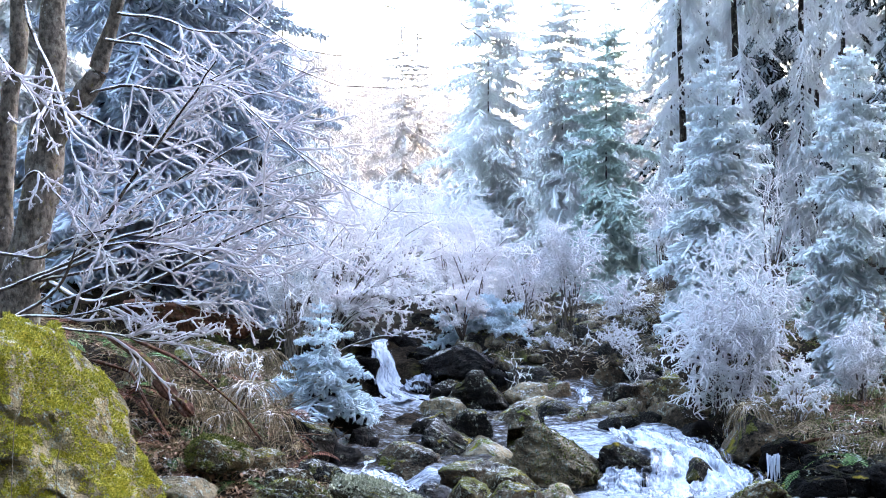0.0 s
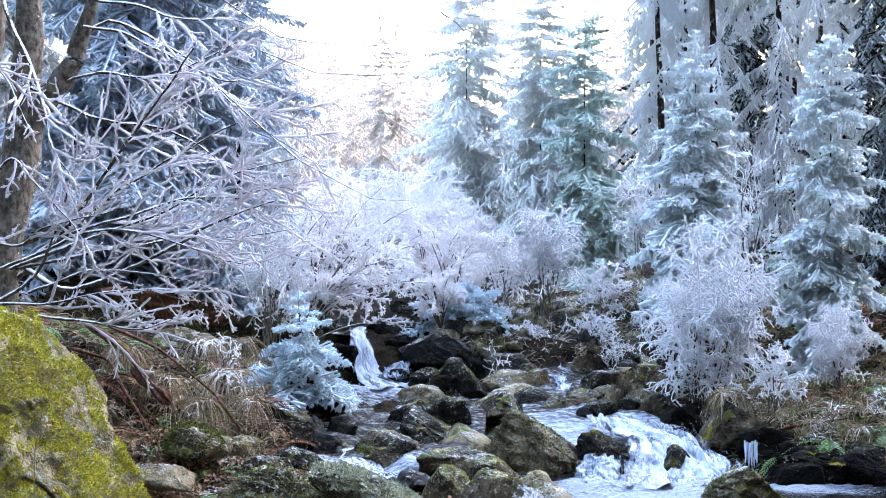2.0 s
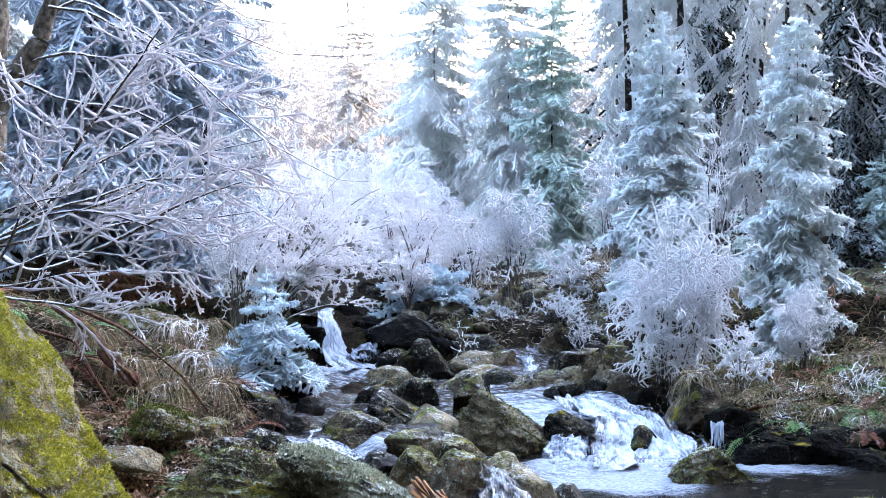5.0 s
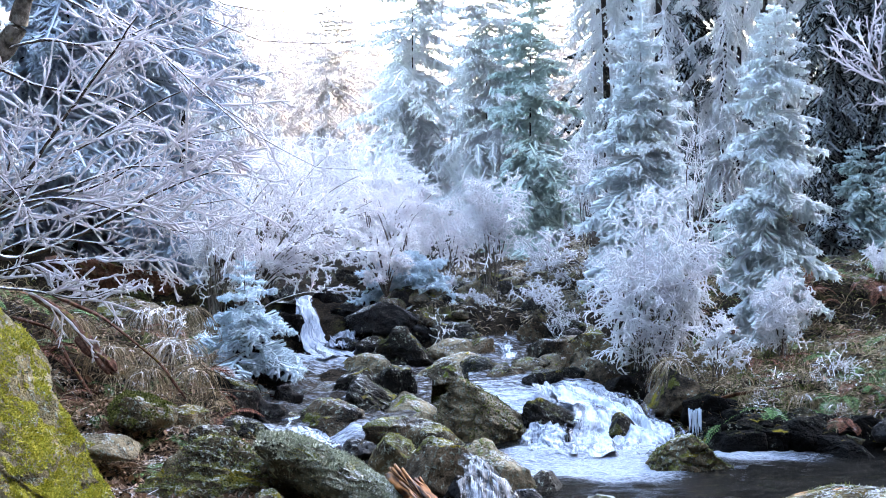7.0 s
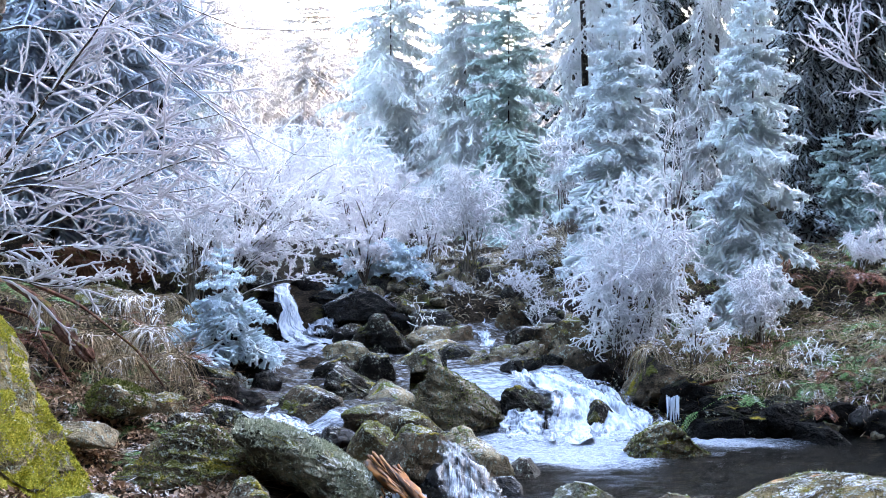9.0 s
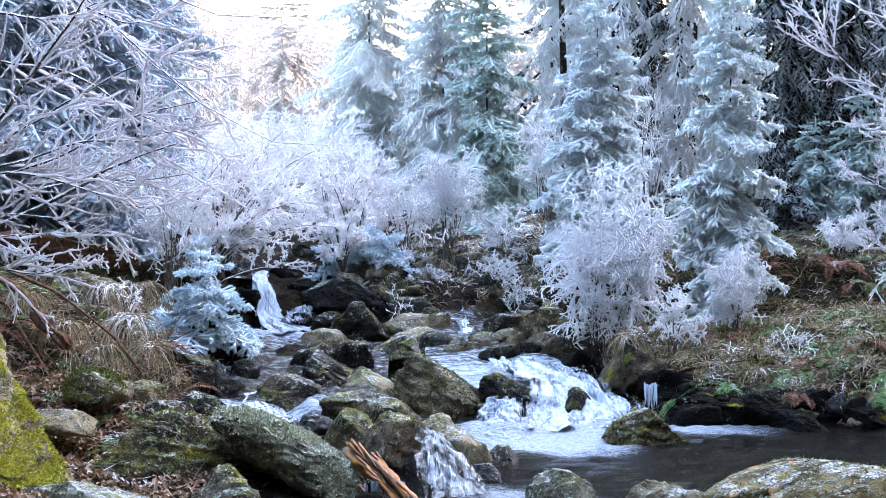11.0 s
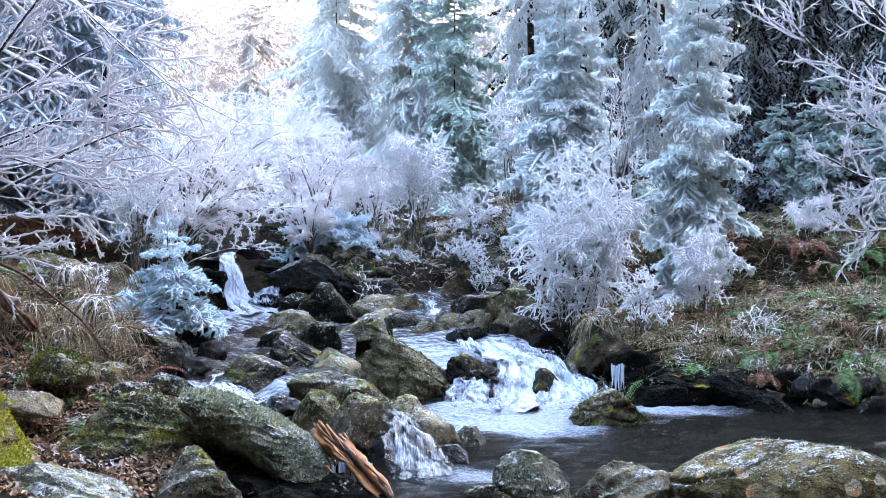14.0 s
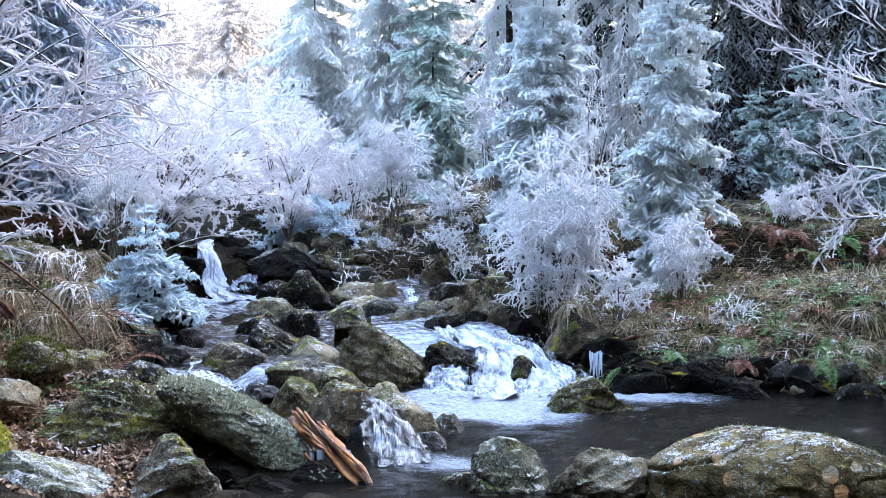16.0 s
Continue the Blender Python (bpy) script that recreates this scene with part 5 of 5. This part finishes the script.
trunk_part(old, [(-3.143, 10.40, 0.847), (-3.119, 10.40, 1.820), (-3.071, 10.40, 2.378), (-3.011, 10.40, 2.615), (-3.023, 10.40, 3.254)], (0.09, 0.06, 0.055, 0.05, 0.045), BARK, 3)
rimed_limbs(old, [
    [(-2.823, 10.00, 1.332), (-2.502, 9.88, 1.130), (-2.154, 9.77, 1.247), (-1.815, 9.65, 1.423), (-1.639, 9.53, 1.533), (-1.406, 9.42, 1.610), (-1.209, 9.30, 1.662)],
    [(-2.791, 10.00, 1.203), (-2.495, 9.87, 1.464), (-2.302, 9.73, 1.686), (-2.082, 9.60, 1.978), (-1.930, 9.47, 2.126), (-1.751, 9.33, 2.313), (-1.636, 9.20, 2.451)],
    [(-2.776, 9.60, 3.012), (-2.667, 9.48, 2.600), (-2.513, 9.36, 2.348), (-2.423, 9.24, 2.132), (-2.357, 9.12, 1.936), (-2.201, 9.00, 1.760)],
    [(-2.889, 9.30, 2.615), (-2.739, 9.20, 2.457), (-2.562, 9.10, 2.272), (-2.433, 9.00, 2.049)],
    [(-2.991, 9.60, 1.471), (-2.867, 9.50, 1.442), (-2.592, 9.40, 1.415), (-2.473, 9.30, 1.508), (-2.281, 9.20, 1.554), (-2.035, 9.10, 1.614)],
    [(-3.024, 9.80, 1.213), (-2.807, 9.72, 1.280), (-2.562, 9.63, 1.377), (-2.260, 9.55, 1.518), (-1.933, 9.47, 1.504), (-1.614, 9.38, 1.385), (-1.360, 9.30, 1.328)],
    [(-2.742, 9.40, 1.808), (-2.633, 9.34, 1.898), (-2.526, 9.28, 1.807), (-2.391, 9.22, 1.658), (-2.257, 9.16, 1.540), (-2.154, 9.10, 1.395)],
    [(-2.871, 9.40, 0.990), (-2.567, 9.30, 1.064), (-2.180, 9.20, 1.036), (-1.891, 9.10, 1.006), (-1.695, 9.00, 1.066)],
    [(-2.963, 9.60, 1.068), (-2.684, 9.50, 1.105), (-2.441, 9.40, 1.118), (-2.142, 9.30, 1.178), (-1.791, 9.20, 1.196)],
    [(-2.633, 9.90, 1.368), (-2.392, 9.84, 1.512), (-2.092, 9.78, 1.576), (-1.827, 9.72, 1.670), (-1.566, 9.66, 1.679), (-1.155, 9.60, 1.746)],
    [(-2.654, 10.00, 2.190), (-2.297, 9.92, 2.737), (-1.964, 9.83, 2.560), (-1.725, 9.75, 2.418), (-1.491, 9.67, 2.170), (-1.260, 9.58, 1.991), (-0.990, 9.50, 1.836)],
    [(-2.702, 10.00, 2.297), (-2.443, 9.93, 2.180), (-2.203, 9.87, 2.097), (-1.903, 9.80, 2.062), (-1.671, 9.73, 1.934), (-1.442, 9.67, 1.809), (-1.155, 9.60, 1.715)],
    [(-2.633, 9.90, 1.368), (-2.323, 9.82, 1.591), (-2.114, 9.74, 1.748), (-1.877, 9.66, 1.871), (-1.490, 9.58, 2.083), (-1.233, 9.50, 2.155)],
    [(-2.795, 9.90, 1.272), (-2.325, 9.82, 1.465), (-1.896, 9.75, 1.592), (-1.537, 9.68, 1.809), (-1.093, 9.60, 1.899)],
    [(-2.350, 9.80, 2.625), (-2.106, 9.73, 2.589), (-1.810, 9.65, 2.426), (-1.550, 9.57, 2.297), (-1.324, 9.50, 2.322)],
    [(-2.292, 9.80, 2.781), (-2.047, 9.75, 2.746), (-1.756, 9.70, 2.646), (-1.499, 9.65, 2.655), (-1.214, 9.60, 2.526)],
    [(-2.498, 9.90, 2.337), (-2.224, 9.82, 2.379), (-1.955, 9.75, 2.325), (-1.659, 9.68, 2.427), (-1.460, 9.60, 2.513)],
    [(-2.763, 9.90, 1.272), (-2.366, 9.86, 1.369), (-2.069, 9.82, 1.418), (-1.744, 9.78, 1.466), (-1.455, 9.74, 1.451), (-1.168, 9.70, 1.499)],
    [(-2.672, 9.80, 1.150), (-2.366, 9.73, 1.280), (-1.972, 9.65, 1.268), (-1.709, 9.57, 1.225), (-1.512, 9.50, 1.153)],
    [(-2.806, 9.60, 1.099), (-2.601, 9.54, 1.226), (-2.491, 9.48, 1.351), (-2.382, 9.42, 1.596), (-2.319, 9.36, 1.807), (-2.273, 9.30, 2.015)],
], (0.017, 0.015, 0.013, 0.01, 0.012, 0.012, 0.01, 0.011, 0.011, 0.012, 0.01, 0.011, 0.012, 0.012, 0.01, 0.01, 0.01, 0.011, 0.01, 0.012), 301, b1=9, b2=4, b3=4, reach=0.52, frost=0.0080, ang=32, lift=0.05)

over = root("overhanging_branch", -1.815, 9.000, 3.186, "thin bare twigs hanging into the sky", "branch")
over.matrix_basis = pose(0, 0, 0)
for line in ([(-1.080, 9.000, 2.989), (-0.797, 9.000, 2.736), (-0.457, 9.000, 2.629), (-0.201, 9.000, 2.600), (-0.073, 9.000, 2.583)], [(-0.206, 9.000, 2.603), (-0.172, 9.000, 2.634), (-0.135, 9.000, 2.657)], [(-0.343, 9.000, 2.617), (-0.258, 9.000, 2.561), (-0.201, 9.000, 2.496)],
             [(-1.512, 9.200, 2.730), (-1.194, 9.200, 2.514), (-0.991, 9.200, 2.479), (-0.744, 9.200, 2.476), (-0.636, 9.200, 2.354)], [(-1.282, 9.200, 2.441), (-0.992, 9.200, 2.325), (-0.701, 9.200, 2.311), (-0.526, 9.200, 2.325)],
             [(-1.487, 9.200, 2.238), (-1.111, 9.200, 1.890), (-0.849, 9.200, 1.744), (-0.703, 9.200, 1.671), (-0.499, 9.200, 1.662)]):
    P = np.array(line, float)
    s, t = np.linspace(0, 1, len(P)), np.linspace(0, 1, 16)
    P = np.stack([np.interp(t, s, P[:, i]) for i in range(3)], -1)
    part("twig", tubes(P[None], taper(np.array([0.0042]), 1, 16, 0.35), 5), LIMB, over)

edge = root("broadleaf_tree", 0, 0, 0, "leafless tree at the pool with thickly rimed branches", "tree")
trunk_part(edge, [(3.692, 10.800, 0.338), (3.645, 10.800, 1.030), (3.595, 10.800, 1.923), (3.512, 10.800, 2.774), (3.467, 10.800, 3.449)], (0.10, 0.075, 0.06, 0.05, 0.035), BARK, 4)
rimed_limbs(edge, [
    [(3.597, 10.800, 1.820), (3.161, 10.600, 1.818), (2.796, 10.500, 1.950), (2.503, 10.400, 2.145), (2.368, 10.400, 2.407)],
    [(3.593, 10.800, 2.059), (3.155, 10.600, 2.153), (2.822, 10.500, 2.447), (2.561, 10.400, 2.701)],
    [(3.620, 10.800, 1.477), (3.205, 10.500, 1.317), (2.877, 10.400, 1.353), (2.552, 10.300, 1.521)],
    [(3.642, 10.800, 1.237), (3.210, 10.500, 1.049), (2.848, 10.400, 1.022), (2.648, 10.400, 1.121)],
    [(3.571, 10.800, 2.332), (3.218, 10.600, 2.421), (3.017, 10.500, 2.711)],
    [(3.607, 10.800, 1.649), (3.232, 10.600, 1.583), (2.967, 10.500, 1.650), (2.705, 10.400, 1.783)],
], (0.018, 0.018, 0.014, 0.014, 0.014, 0.014), 302, b1=15, b2=7, b3=3, frost=0.0060, lift=0.5, reach=0.5)

# ---- undergrowth ----
def tuft(n, size, droop, seed, r=0.0028):
    rng = np.random.default_rng(seed)
    ang = rng.uniform(0, 2 * math.pi, n)
    way = np.stack([np.cos(ang) * 0.7, np.sin(ang) * 0.7, rng.uniform(0.4, 1.2, n)], -1)
    P = grow(rng.normal(0, size * 0.12, (n, 3)) * np.array((1, 1, 0.2)), way, size * rng.uniform(0.5, 1.1, n), 5, 0.08, -droop, rng)
    return ribbons(P, taper(r * 1.2, n, 5, 0.3), rng)


def fern_plant(fronds, length, seed):
    rng = np.random.default_rng(seed)
    geos = []
    for k in range(fronds):
        a = k * 2 * math.pi / fronds + rng.uniform(-0.4, 0.4)
        way = np.array([[math.cos(a), math.sin(a), rng.uniform(0.3, 1.0)]])
        P = grow(np.zeros((1, 3)), way, np.array([length * rng.uniform(0.7, 1.1)]), 22, 0.02, -2.0, rng)[0]
        T = unit(np.gradient(P, axis=0))
        S = unit(np.cross(T, np.array((0, 0, 1.0))))
        geos.append(tubes(P[None], taper(np.array([0.0025]), 1, 22, 0.4), 3))
        w = length * 0.20 * np.sin(np.linspace(0.35, 3.0, 22))
        for sgn in (-1, 1):
            tip = P + S * (sgn * w)[:, None] + T * (0.35 * w)[:, None] - np.array((0, 0, 0.2)) * w[:, None]
            half = T * length * 0.017
            mid = (P + tip) / 2
            V = np.stack([P, mid - half, tip, mid + half], 1).reshape(-1, 3)
            geos.append((V, np.arange(len(V), dtype=np.int32).reshape(-1, 4)))
    return merge(geos)


def spread_copies(protos, places, lo, hi, sink=0.01):
    """The first places take the built things themselves, the rest copies of them."""
    for i, (x, y) in enumerate(places):
        s = RNG.uniform(lo, hi)
        m = pose(x, y, float(ground(x, y)) - sink, RNG.uniform(-10, 10), RNG.uniform(-10, 10), RNG.uniform(0, 360))
        src = protos[i % len(protos)]
        if i < len(protos):
            src.matrix_basis = m @ Matrix.Scale(s, 4)
        else:
            keep = src.scale.copy()
            src.scale = (s, s, s)
            copy_thing(src, m)
            src.scale = keep


def on_left(n, near=0.0, far=2.4, y0=8.6, y1=13.5):
    out = []
    for _ in range(n):
        y = RNG.uniform(y0, y1)
        out.append((float(left_shore(y)) - RNG.uniform(near, far), y))
    return out


def on_right(n, x0=1.7, x1=4.3, y1=14.5):
    out = []
    for _ in range(n):
        x = RNG.uniform(x0, x1)
        lo = 10.75 - 0.27 * (x - 1.6)
        out.append((x, lo + (y1 - lo) * RNG.random() ** 1.4))
    return out


ferns = [tagged(build("fern", *fern_plant(6, 0.26, 400 + i), FERN if i != 2 else FERN_DEAD, False), ("green fern edged with frost" if i != 2 else "withered brown fern edged with frost") + " on the bank", "fern", "ferns of the banks") for i in range(4)]
spread_copies(ferns, on_left(110, 0.1, 2.4, 9.0, 12.8) + on_right(150), 0.6, 1.3)
withered = [tagged(build("fern", *fern_plant(7, 0.24, 407 + i), FERN_DEAD, False), "withered red-brown fern on the bank", "fern", "ferns of the banks") for i in range(2)]
spread_copies(withered, on_left(60, 0.2, 2.2, 9.0, 12.8) + on_right(60), 0.6, 1.2)
straws = [tagged(build("grass_tuft", *tuft(70, 0.22, 2.4, 420 + i), STRAW), "dry yellow grass tuft with rime on the bank", "grass tuft", "dry tufts of the banks") for i in range(4)]
spread_copies(straws, on_left(60, 0.05, 2.1, 8.8, 13) + on_right(110) + [(RNG.uniform(-0.2, 1.2), RNG.uniform(13, 15.5)) for _ in range(20)], 0.5, 1.2)


def hanging_tuft(x, y, z, size, seed, material, label):
    ob = build("grass_tuft", *tuft(120, size, 4.2, seed, 0.0022), material)
    ob.matrix_basis = pose(x, y, z)
    return tagged(ob, label, "grass tuft")


hanging_tuft(-1.661, 10.500, 0.646, 0.40, 450, STRAW_WHITE, "large pale dry grass tuft drooping over the bank")
hanging_tuft(-1.948, 11.300, 0.765, 0.34, 451, STRAW_WHITE, "large pale dry grass tuft drooping over the bank")
hanging_tuft(-1.741, 11.600, 0.740, 0.332, 452, STRAW, "yellow dry grass tuft drooping over the bank")
hanging_tuft(3.150, 10.900, 0.431, 0.381, 453, STRAW, "yellow dry grass tuft on the bank")
hanging_tuft(2.599, 10.700, 0.213, 0.306, 454, STRAW_WHITE, "white rimed grass tuft hanging over the pool")
for x, y, z, size, seed in ((2.336, 10.750, 0.241, 0.273, 456), (2.846, 10.600, 0.227, 0.337, 457), (3.083, 10.600, 0.244, 0.303, 458), (2.149, 10.850, 0.280, 0.242, 459), (1.888, 10.950, 0.302, 0.209, 460)):
    hanging_tuft(x, y, z, size, seed, STRAW, "dry grass tuft hanging over the undercut bank")
for x, y, z, size, seed in ((-1.989, 10.200, 0.643, 0.292, 461), (-1.710, 9.900, 0.547, 0.283, 462), (-2.258, 10.400, 0.789, 0.265, 463), (-1.486, 10.100, 0.524, 0.321, 464)):
    hanging_tuft(x, y, z, size, seed, STRAW, "pale dry grass tuft drooping over the bank")
hanging_tuft(1.418, 11.400, 0.428, 0.326, 455, STRAW, "yellow dry grass tuft on a rock")


def leaf_litter(places, seed, name, material, size, label):
    rng = np.random.default_rng(seed)
    c = np.array(places)
    n = len(c)
    z = ground(c[:, 0], c[:, 1]) + rng.uniform(0.004, 0.02, n)
    a, tip = rng.uniform(0, 6.28, n), rng.normal(0, 0.6, (n, 2))
    u = np.stack([np.cos(a), np.sin(a), tip[:, 0]], -1)
    w = np.stack([-np.sin(a), np.cos(a), tip[:, 1]], -1)
    s = size * rng.uniform(0.6, 1.3, n)[:, None]
    o = np.stack([c[:, 0], c[:, 1], z], -1)
    up = np.array((0, 0, 1.0))
    V = np.stack([o - u * s, o - w * s * 0.5 + up * s * 0.3, o + u * s, o + w * s * 0.5 + up * s * 0.35, o - u * s * 0.1], 1)
    b = (np.arange(n) * 5)[:, None]
    F = np.concatenate([b + np.array((0, 1, 4)), b + np.array((1, 2, 4)), b + np.array((2, 3, 4)), b + np.array((3, 0, 4))])
    ob = build(name, V, F.astype(np.int32), material, False)
    return tagged(ob, label, "leaf litter", kind="stuff")


leaf_litter([q for q in on_left(20000, 0.0, 2.4, 7.3, 10.2) if q[1] > 8.7 or q[0] < -0.95] + on_left(1200, 0.1, 2.4, 10.2, 12.5), 500, "leaf_litter", LEAF, 0.018, "brown and orange fallen leaves strewn over the left bank")
leaf_litter(on_right(700), 501, "leaf_litter", LEAF, 0.02, "brown fallen leaves strewn over the right bank")


def turf(places, seed, material, size, label, blades=5):
    rng = np.random.default_rng(seed)
    c = np.repeat(np.array(places), blades, 0) + rng.normal(0, 0.02, (len(places) * blades, 2))
    n = len(c)
    o = np.stack([c[:, 0], c[:, 1], ground(c[:, 0], c[:, 1]) - 0.005], -1)
    way = rng.normal(size=(n, 3)) * np.array((0.6, 0.6, 0.2)) + np.array((0, 0, 0.9))
    P = grow(o, way, size * rng.uniform(0.4, 1.2, n), 3, 0.1, -1.6, rng)
    ob = build("short_grass", *ribbons(P, taper(0.0032, n, 3, 0.3), rng), material)
    return tagged(ob, label, "grass", kind="stuff")


turf(on_right(4200, 1.4, 4.6), 510, STRAW, 0.12, "short dry frosted grass on the right bank")
turf(on_right(3200, 1.4, 4.6), 511, GRASS, 0.09, "short green frosted grass on the right bank")
turf(on_left(3600, 0.0, 2.6, 9.0, 13.5), 512, STRAW, 0.12, "short dry frosted grass on the left bank")
turf(on_left(900, 0.0, 2.6, 9.2, 13.5), 513, GRASS, 0.07, "short green frosted grass on the left bank")
turf([(RNG.uniform(-0.6, 1.2), RNG.uniform(13.5, 17)) for _ in range(2200)], 514, STRAW_WHITE, 0.09, "dry frosted grass among the stones")


turf(on_left(2600, 0.0, 2.4, 8.8, 13.5), 515, MOSS_GREEN, 0.022, "green moss cushions on the left bank", 4)
turf(on_right(5200, 1.4, 4.6), 516, MOSS_GREEN, 0.022, "green moss cushions on the right bank", 4)


def fallen_twigs(places, seed, label):
    rng = np.random.default_rng(seed)
    c = np.array(places)
    n = len(c)
    a = rng.uniform(0, 6.28, n)
    way = np.stack([np.cos(a), np.sin(a), rng.uniform(-0.1, 0.35, n)], -1)
    P = grow(np.stack([c[:, 0], c[:, 1], ground(c[:, 0], c[:, 1]) + 0.012], -1), way, rng.uniform(0.06, 0.30, n), 4, 0.12, -0.3, rng)
    ob = build("fallen_twigs", *tubes(P, taper(rng.uniform(0.0018, 0.0045, n), n, 4, 0.5), 4), TWIG)
    return tagged(ob, label, "fallen twigs", kind="stuff")


fallen_twigs(on_left(1600, 0.0, 2.2, 8.2, 12.8), 517, "thin brown twigs strewn over the left bank")
fallen_twigs(on_right(500), 518, "thin brown twigs strewn over the right bank")


# ---- dead wood ----
def dead_wood(line, r, material, label, seed, rough=0.25, splinter=0, name="dead_branch"):
    rng = np.random.default_rng(seed)
    line = np.array(line, float)
    m, k = (48, 90) if splinter else (20, 40)
    s, t = np.linspace(0, 1, len(line)), np.linspace(0, 1, k)
    P = np.stack([np.interp(t, s, line[:, i]) for i in range(3)], -1)
    for _ in range(k // 10):
        P[1:-1] = 0.25 * P[:-2] + 0.5 * P[1:-1] + 0.25 * P[2:]
    R = r * (1 + 0.25 * np.sin(t * 9 + seed)) * np.interp(t, (0, 0.06, 0.85, 1), (0.55, 1, 0.9, 0.25))
    v, f = tubes(P[None], R[None], m)
    c = np.repeat(P, m, 0)
    around = np.tile(np.arange(m), k)[:, None] * 2 * math.pi / m
    q = np.concatenate([np.cos(around) * 3, np.sin(around) * 3, np.repeat(t, m)[:, None] * 1.5], 1)
    grain = fbm(q * np.array((2.2, 2.2, 1.6)) + 5, seed + 1, 4, 0.7)
    v = v + unit(v - c) * (r * rough * (2 * fbm(q + seed, seed, 3) + 0.8 * grain))[:, None]
    ob = build(name, v, f, material, values={"grain": grain})
    if splinter:
        i = rng.integers(2, k - 2, splinter)
        S = grow(P[i] + rng.normal(0, r * 0.9, (splinter, 3)), (P[-1] - P[0]) + rng.normal(0, 0.06, (splinter, 3)), r * rng.uniform(2.0, 7.0, splinter), 4, 0.05, 0, rng)
        for i in range(splinter):
            part("splinter", tubes(S[i:i + 1], taper(r * 0.26, 1, 4, 0.1), 4), material, ob)
    return tagged(ob, label, "dead wood")


n = Nodes("orange_split_wood")
grain, blot = n.math("ADD", 0.5, n.math("MULTIPLY", n.value("grain"), 0.30)), n.noise(14.0, 4.0, 0.6, n.coord("Object", False))
n.bump(grain, 1.0, 0.02)
SPLIT = n.done(n.mix(n.span(n.math("ADD", grain, n.math("MULTIPLY", blot, 0.6)), 0.62, 1.0), (0.030, 0.014, 0.007), (0.44, 0.155, 0.030)), 0.6, 0.35)
dead_wood([(-0.285, 8.500, 0.212), (-0.194, 8.350, 0.149), (-0.075, 8.150, 0.068), (0.054, 7.900, -0.025)], 0.033, SPLIT, "broken orange splintered log lying in the brook", 520, 0.5, 70, "broken_log")
dead_wood([(-2.161, 10.200, 0.702), (-2.030, 10.000, 0.616), (-1.881, 9.800, 0.534)], 0.030, ROT, "rotten red-brown branch lying on the bank", 521)
dead_wood([(-2.402, 10.600, 0.907), (-2.039, 10.300, 0.798), (-1.663, 10.000, 0.568), (-1.475, 9.800, 0.370)], 0.009, ROT, "thin dead branch lying down the bank", 522)
dead_wood([(-2.466, 9.900, 0.833), (-2.200, 9.700, 0.788), (-2.066, 9.500, 0.624), (-1.905, 9.300, 0.468)], 0.009, ROT, "thin dead branch lying down the bank", 523)
dead_wood([(-2.751, 11.900, 1.008), (-2.388, 11.700, 1.004), (-2.054, 11.500, 0.950), (-1.783, 11.400, 0.920)], 0.055, ROT, "thick dark fallen trunk lying on the slope", 526, 0.5, name="fallen_log")
dead_wood([(-2.537, 10.600, 0.907), (-2.237, 10.300, 0.798), (-2.046, 10.000, 0.632), (-1.912, 9.800, 0.527)], 0.016, ROT, "dead reddish branch lying down the bank", 527)
dead_wood([(1.532, 10.900, 0.221), (1.741, 10.900, 0.273), (2.108, 11.000, 0.313)], 0.008, ROT, "thin dead branch on the bank", 525)


# ---- icicles ----
def icicles(x, y, z, width, n, length, seed, label, deep=0.02):
    rng = np.random.default_rng(seed)
    top = np.stack([rng.uniform(-width / 2, width / 2, n), rng.normal(0, deep, n), rng.uniform(0, 0.03, n)], -1)
    P = grow(top, np.tile((0.0, 0, -1.0), (n, 1)), length * rng.uniform(0.35, 1.1, n), 6, 0.03, 0, rng)
    R = nubbly(taper(rng.uniform(0.003, 0.009, n), n, 6, 0.15), rng, 0.2)
    ob = root("icicle_row", x, y, z, label, "icicle")
    for i in range(n):
        part("icicle", tubes(P[i:i + 1], R[i:i + 1], 6), ICE, ob)
    return ob


icicles(0.611, 10.750, 0.026, 0.325, 34, 0.17, 540, "blue-white icicles hanging from an iced rock")
icicles(1.443, 10.600, 0.200, 0.085, 20, 0.16, 541, "thick white icicle at the edge of the cascade")
icicles(-0.120, 8.200, 0.071, 0.209, 30, 0.24, 544, "blue icicles hanging under the broken log")


# ---- dry stalks before the mossy boulder ----
for line in ([(-2.177, 7.300, 0.439), (-2.155, 7.300, 0.686), (-2.142, 7.300, 0.873), (-2.179, 7.300, 1.037)], [(-1.978, 7.300, 0.439), (-1.968, 7.300, 0.639), (-1.943, 7.300, 0.756), (-1.918, 7.300, 0.885)], [(-2.143, 7.300, 0.815), (-2.119, 7.300, 0.873), (-2.109, 7.300, 0.909)]):
    P = np.array(line, float)
    P[0, 2] = min(P[0, 2], float(ground(P[0, 0], P[0, 1])) - 0.02) if len(P) > 3 else P[0, 2]
    s, t = np.linspace(0, 1, len(P)), np.linspace(0, 1, 14)
    P = np.stack([np.interp(t, s, P[:, i]) for i in range(3)], -1)
    tagged(build("dry_stalk", *tubes(P[None], taper(np.array([0.0026]), 1, 14, 0.4), 5), STRAW), "thin dry rimed stalk before the mossy boulder", "stalk")
